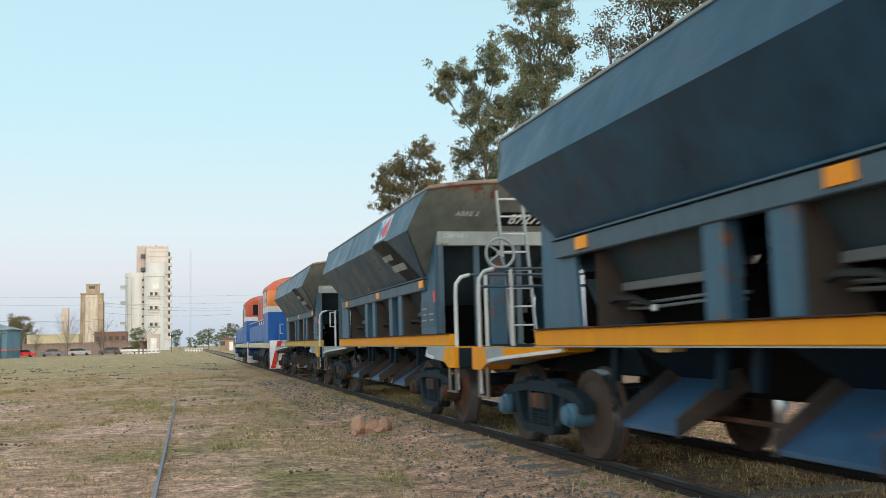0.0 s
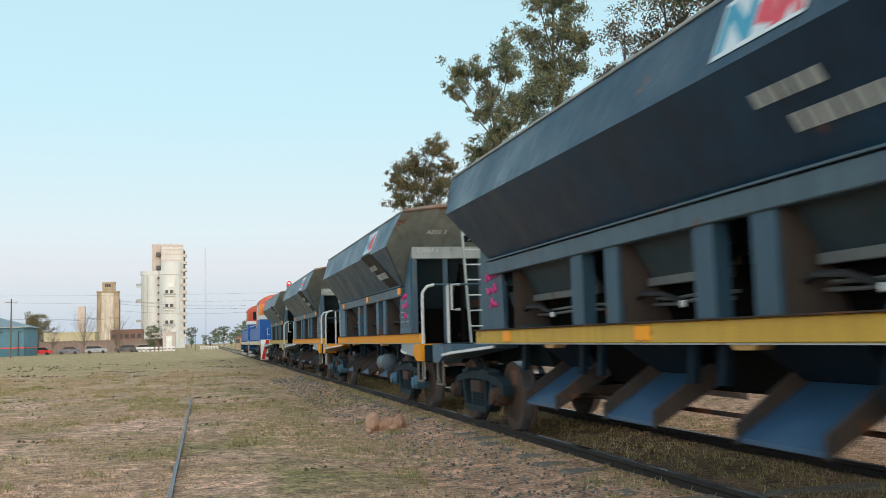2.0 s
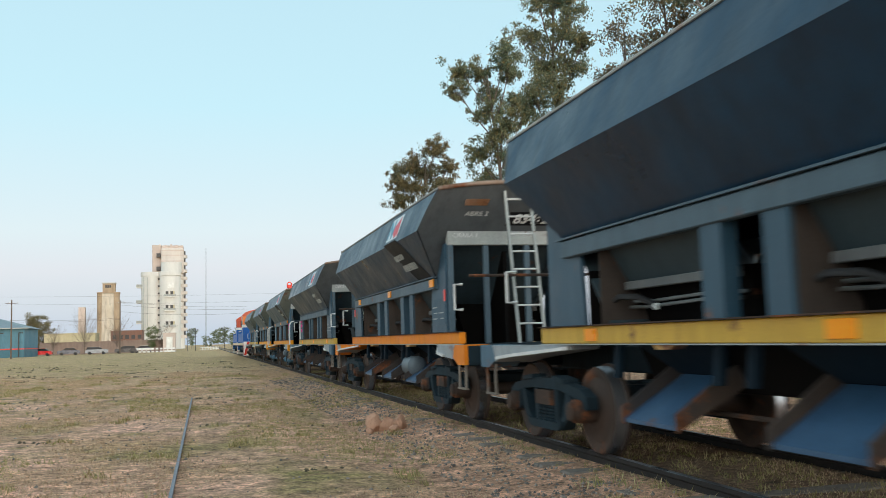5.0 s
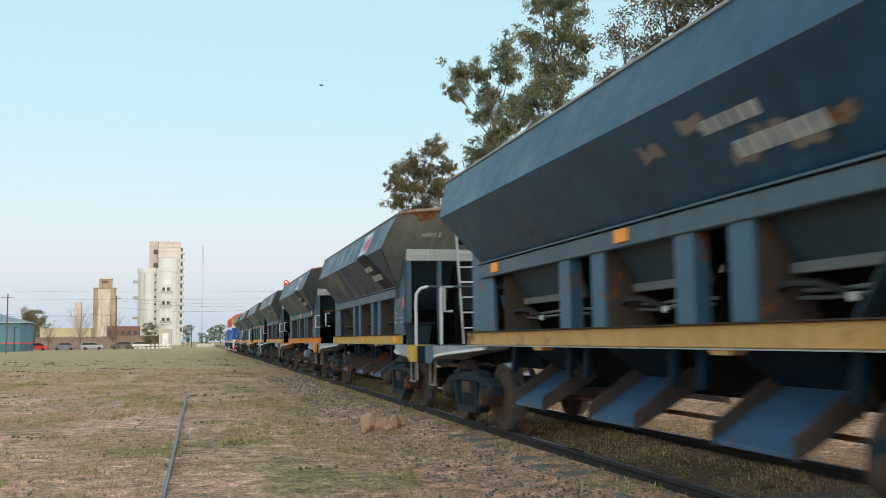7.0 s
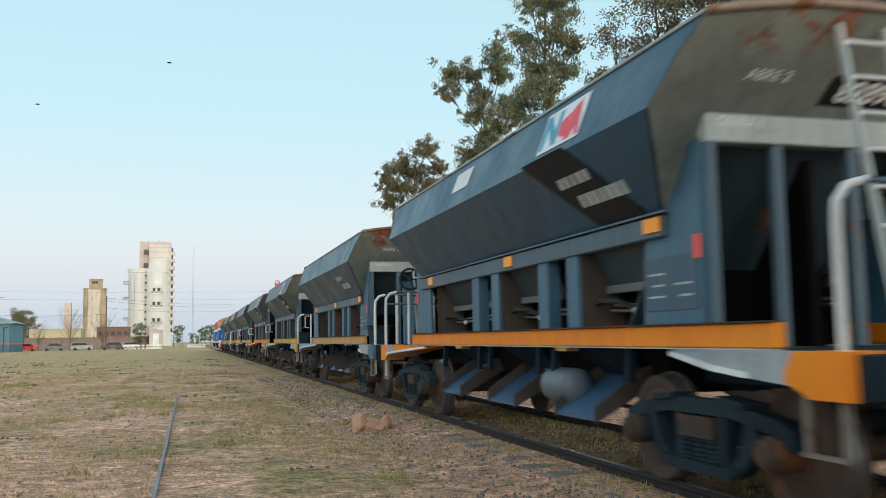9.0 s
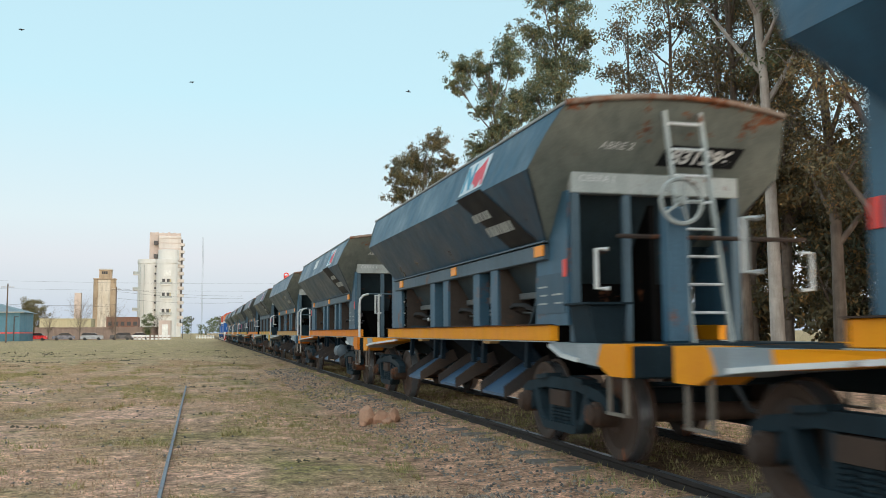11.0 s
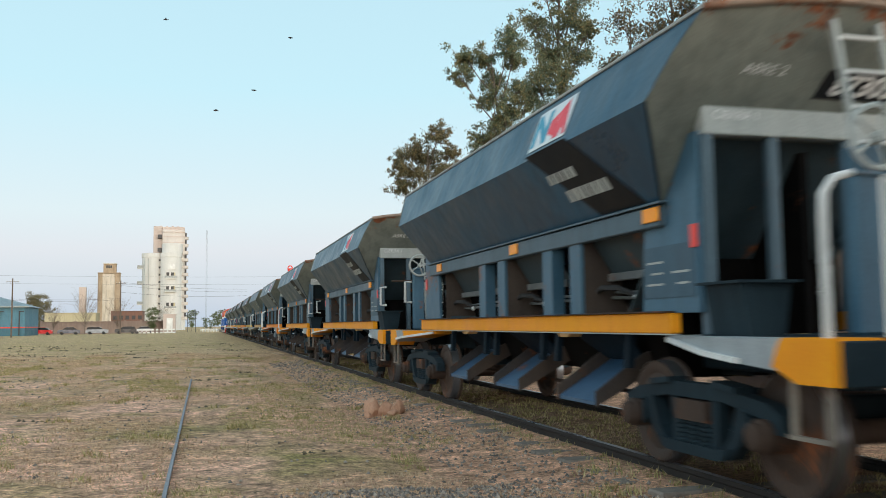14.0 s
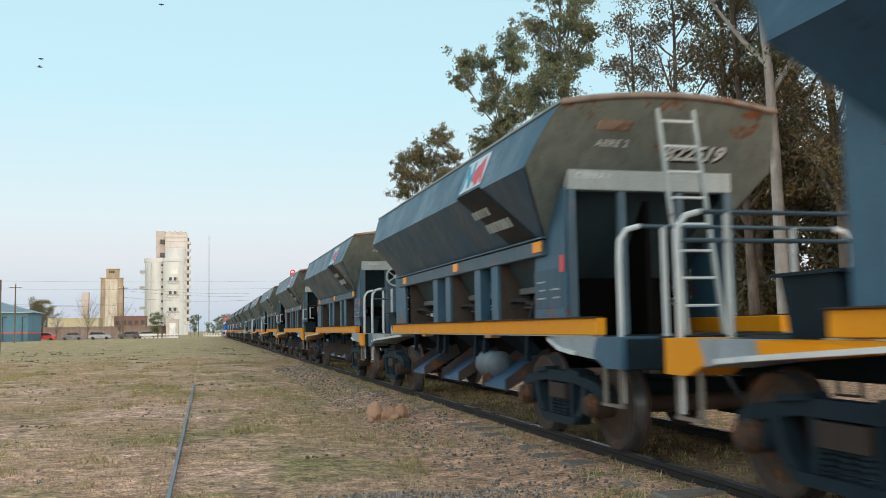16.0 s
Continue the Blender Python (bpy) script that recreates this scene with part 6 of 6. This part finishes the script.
for t, dd, h in ((-0.0080, 214, 5.2), (0.0215, 226, 5.6), (-0.0165, 222, 4.6)):
    sg = thing("crossing_signal", "dark crossing signal with round heads on a pole", "signal", "signals at the level crossing", at=pose(t * dd, dd, GZ))
    part("pole", tube(B(), [(0, 0, -0.2), (0, 0, h)], 0.06, 6), M["wire"], sg)
    part("arm", box(B(), (-0.55, -0.04, h - 0.8), (0.55, 0.04, h - 0.73)), M["wire"], sg)
    for x in (-0.5, 0.5):
        part("head", lathe(B(), [(-0.12, 0.15), (0.1, 0.15)], 12, 1, (x, 0, h - 0.5)), M["dark"], sg)
hut = thing("crossing_hut", "small pinkish crossing hut with a tiled roof", "hut", at=pose(0.0405 * 222, 222, GZ))
part("wall", box(B(), (-1.5, 0, 0), (1.5, 3, 2.5)), M["concrete"], hut)
part("roof", prism(B(), [(-1.8, 2.5), (1.8, 2.5), (0, 3.3)], 1, -0.3, 3.3), M["brick"], hut)
part("window", box(B(), (-1.4, -0.03, 1.2), (-0.5, 0.05, 2.2)), M["dark"], hut)
part("door", box(B(), (0.5, -0.03, 0.0), (1.4, 0.05, 2.1)), M["e_white"], hut)
fence = thing("white_fence", "low white picket fence beside the crossing", "fence", at=pose(0, 0, GZ))
for i in range(12):
    x = -0.6 + 0.35 * i
    part("picket", box(B(), (x, 218, 0), (x + 0.10, 218.04, 0.85)), M["e_white"], fence)
for z in (0.25, 0.6):
    part("fence_rail", box(B(), (-0.7, 218.045, z), (3.5, 218.09, z + 0.1)), M["e_white"], fence)

# ---------- birds ----------
M["feather"] = paint("dark_feathers", (0.03, 0.03, 0.035), (0.06, 0.06, 0.065), rough=0.8)
FLIGHTS = [   # a time and place, and a later time and place, on each bird's way
    (11.4, (1.0, 57.6, 17.9), 13.4, (9.6, 55.6, 21.5)),
    (12.6, (11.7, 56.2, 18.6), 13.4, (8.1, 56.2, 20.6)),
    (12.6, (10.8, 56.8, 17.3), 14.2, (4.4, 56.9, 19.8)),
    (12.6, (8.0, 58.5, 12.1), 14.2, (-0.4, 58.3, 15.3)),
    (13.0, (9.4, 57.7, 14.8), 14.2, (1.7, 58.0, 16.5)),
    (11.4, (10.9, 56.7, 17.6), 12.2, (6.8, 57.0, 18.8)),
    (8.8, (-0.5, 57.5, 18.4), 9.0, (-1.4, 57.4, 18.5)),
]
BIRDS = []


def bird_wing(s):
    return prism(B(), [(s * 0.02, -0.04), (s * 0.02, 0.05), (s * 0.10, 0.06), (s * 0.20, -0.02), (s * 0.11, -0.03)], 2, 0.0, 0.008)


for k, flight in enumerate(FLIGHTS):
    b = thing("bird", "small dark bird in flight", "bird", "birds over the train")
    part("body", cached("bird_body", lambda: lathe(B(), [(-0.17, 0.012), (-0.08, 0.035), (0.03, 0.045), (0.10, 0.03), (0.14, 0.025), (0.17, 0.006)], 8, 1), M["feather"], 50), None, b)
    for s in (-1, 1):
        part("wing", cached(f"bird_wing{s}", lambda: bird_wing(s), M["feather"]), None, b, at=pose(0, 0, 0.01, 0, -s * (18 if k % 2 else -12), 0))
    BIRDS.append((b, flight))


def rock_mesh(seed, size):
    """A broken lump: a block cut by a few planes, with a rough skin."""
    bm = B()
    bmesh.ops.create_icosphere(bm, subdivisions=3, radius=1)
    rr = random.Random(int(seed * 10) + 3)
    cuts = [(Vector((rr.uniform(-1, 1), rr.uniform(-1, 1), rr.uniform(-0.6, 1))).normalized(), rr.uniform(0.72, 0.92)) for _ in range(9)]
    for v in bm.verts:
        n = v.co.normalized()
        d = min([1.0] + [c / max(n.dot(a), 1e-3) for a, c in cuts if n.dot(a) > 0.2])
        d *= 1 + 0.10 * noise.noise(n * 3 + Vector((seed, 3, 0))) + 0.05 * noise.noise(n * 9 + Vector((seed, 9, 0)))
        v.co = Vector((n.x * size[0], n.y * size[1], n.z * size[2])) * d
    return bm


# ---------- rubble ----------
M["clay"] = paint("broken_brick_clay", (0.40, 0.21, 0.13), (0.52, 0.31, 0.21), rough=0.95, grime=0.35, scale=4)
rock = thing("masonry_rubble", "lumps of reddish broken brick masonry in the grass", "rubble", at=pose(2.68, 13.7, -0.20))
for i, (dx, dy, sz) in enumerate(((-0.20, 0.1, (0.19, 0.22, 0.24)), (0.02, 0.02, (0.19, 0.17, 0.17)), (0.22, -0.1, (0.15, 0.15, 0.21)), (0.08, -0.28, (0.12, 0.1, 0.09)), (-0.35, -0.25, (0.08, 0.08, 0.06)))):
    part("lump", rock_mesh(i * 7.3, [c * 0.78 for c in sz]), M["clay"], rock, smooth=25, at=pose(dx * 0.85, dy, sz[2] * 0.33))


# ---------- motion of the train ----------
def motions():
    for ob, offset, sets, radius in TRAIN:
        y0 = START + offset
        walk(ob, [(t, pose(TRACK_X, y0 + SPEED * t, 0)) for t in (0.0, 4.0, 8.0, 12.0, 16.0)])
        for ws in sets:
            home = ws.matrix_basis.translation.copy()
            turn = -math.degrees(SPEED / 15 / radius)
            walk(ws, [(i / 15, Matrix.Translation(home) @ Matrix.Rotation(radians(turn * i), 4, "X")) for i in range(241)])
    for b, (t0, p0, t1, p1) in BIRDS:
        p0, p1 = Vector(p0), Vector(p1)
        v = (p1 - p0) / (t1 - t0)
        flat = Vector((v.x, v.y, 0))
        heading = math.degrees(math.atan2(-v.x, v.y))
        stops = [(0.0, p0 - v * 1.0 - flat * (t0 - 1.0)), (t0 - 1.0, p0 - v), (t0, p0), (t1, p1), (t1 + 1.0, p1 + v), (16.0, p1 + v + flat * (15.0 - t1))]
        walk(b, [(t, pose(p.x, p.y, p.z, 0, 0, heading)) for t, p in stops])


motions()
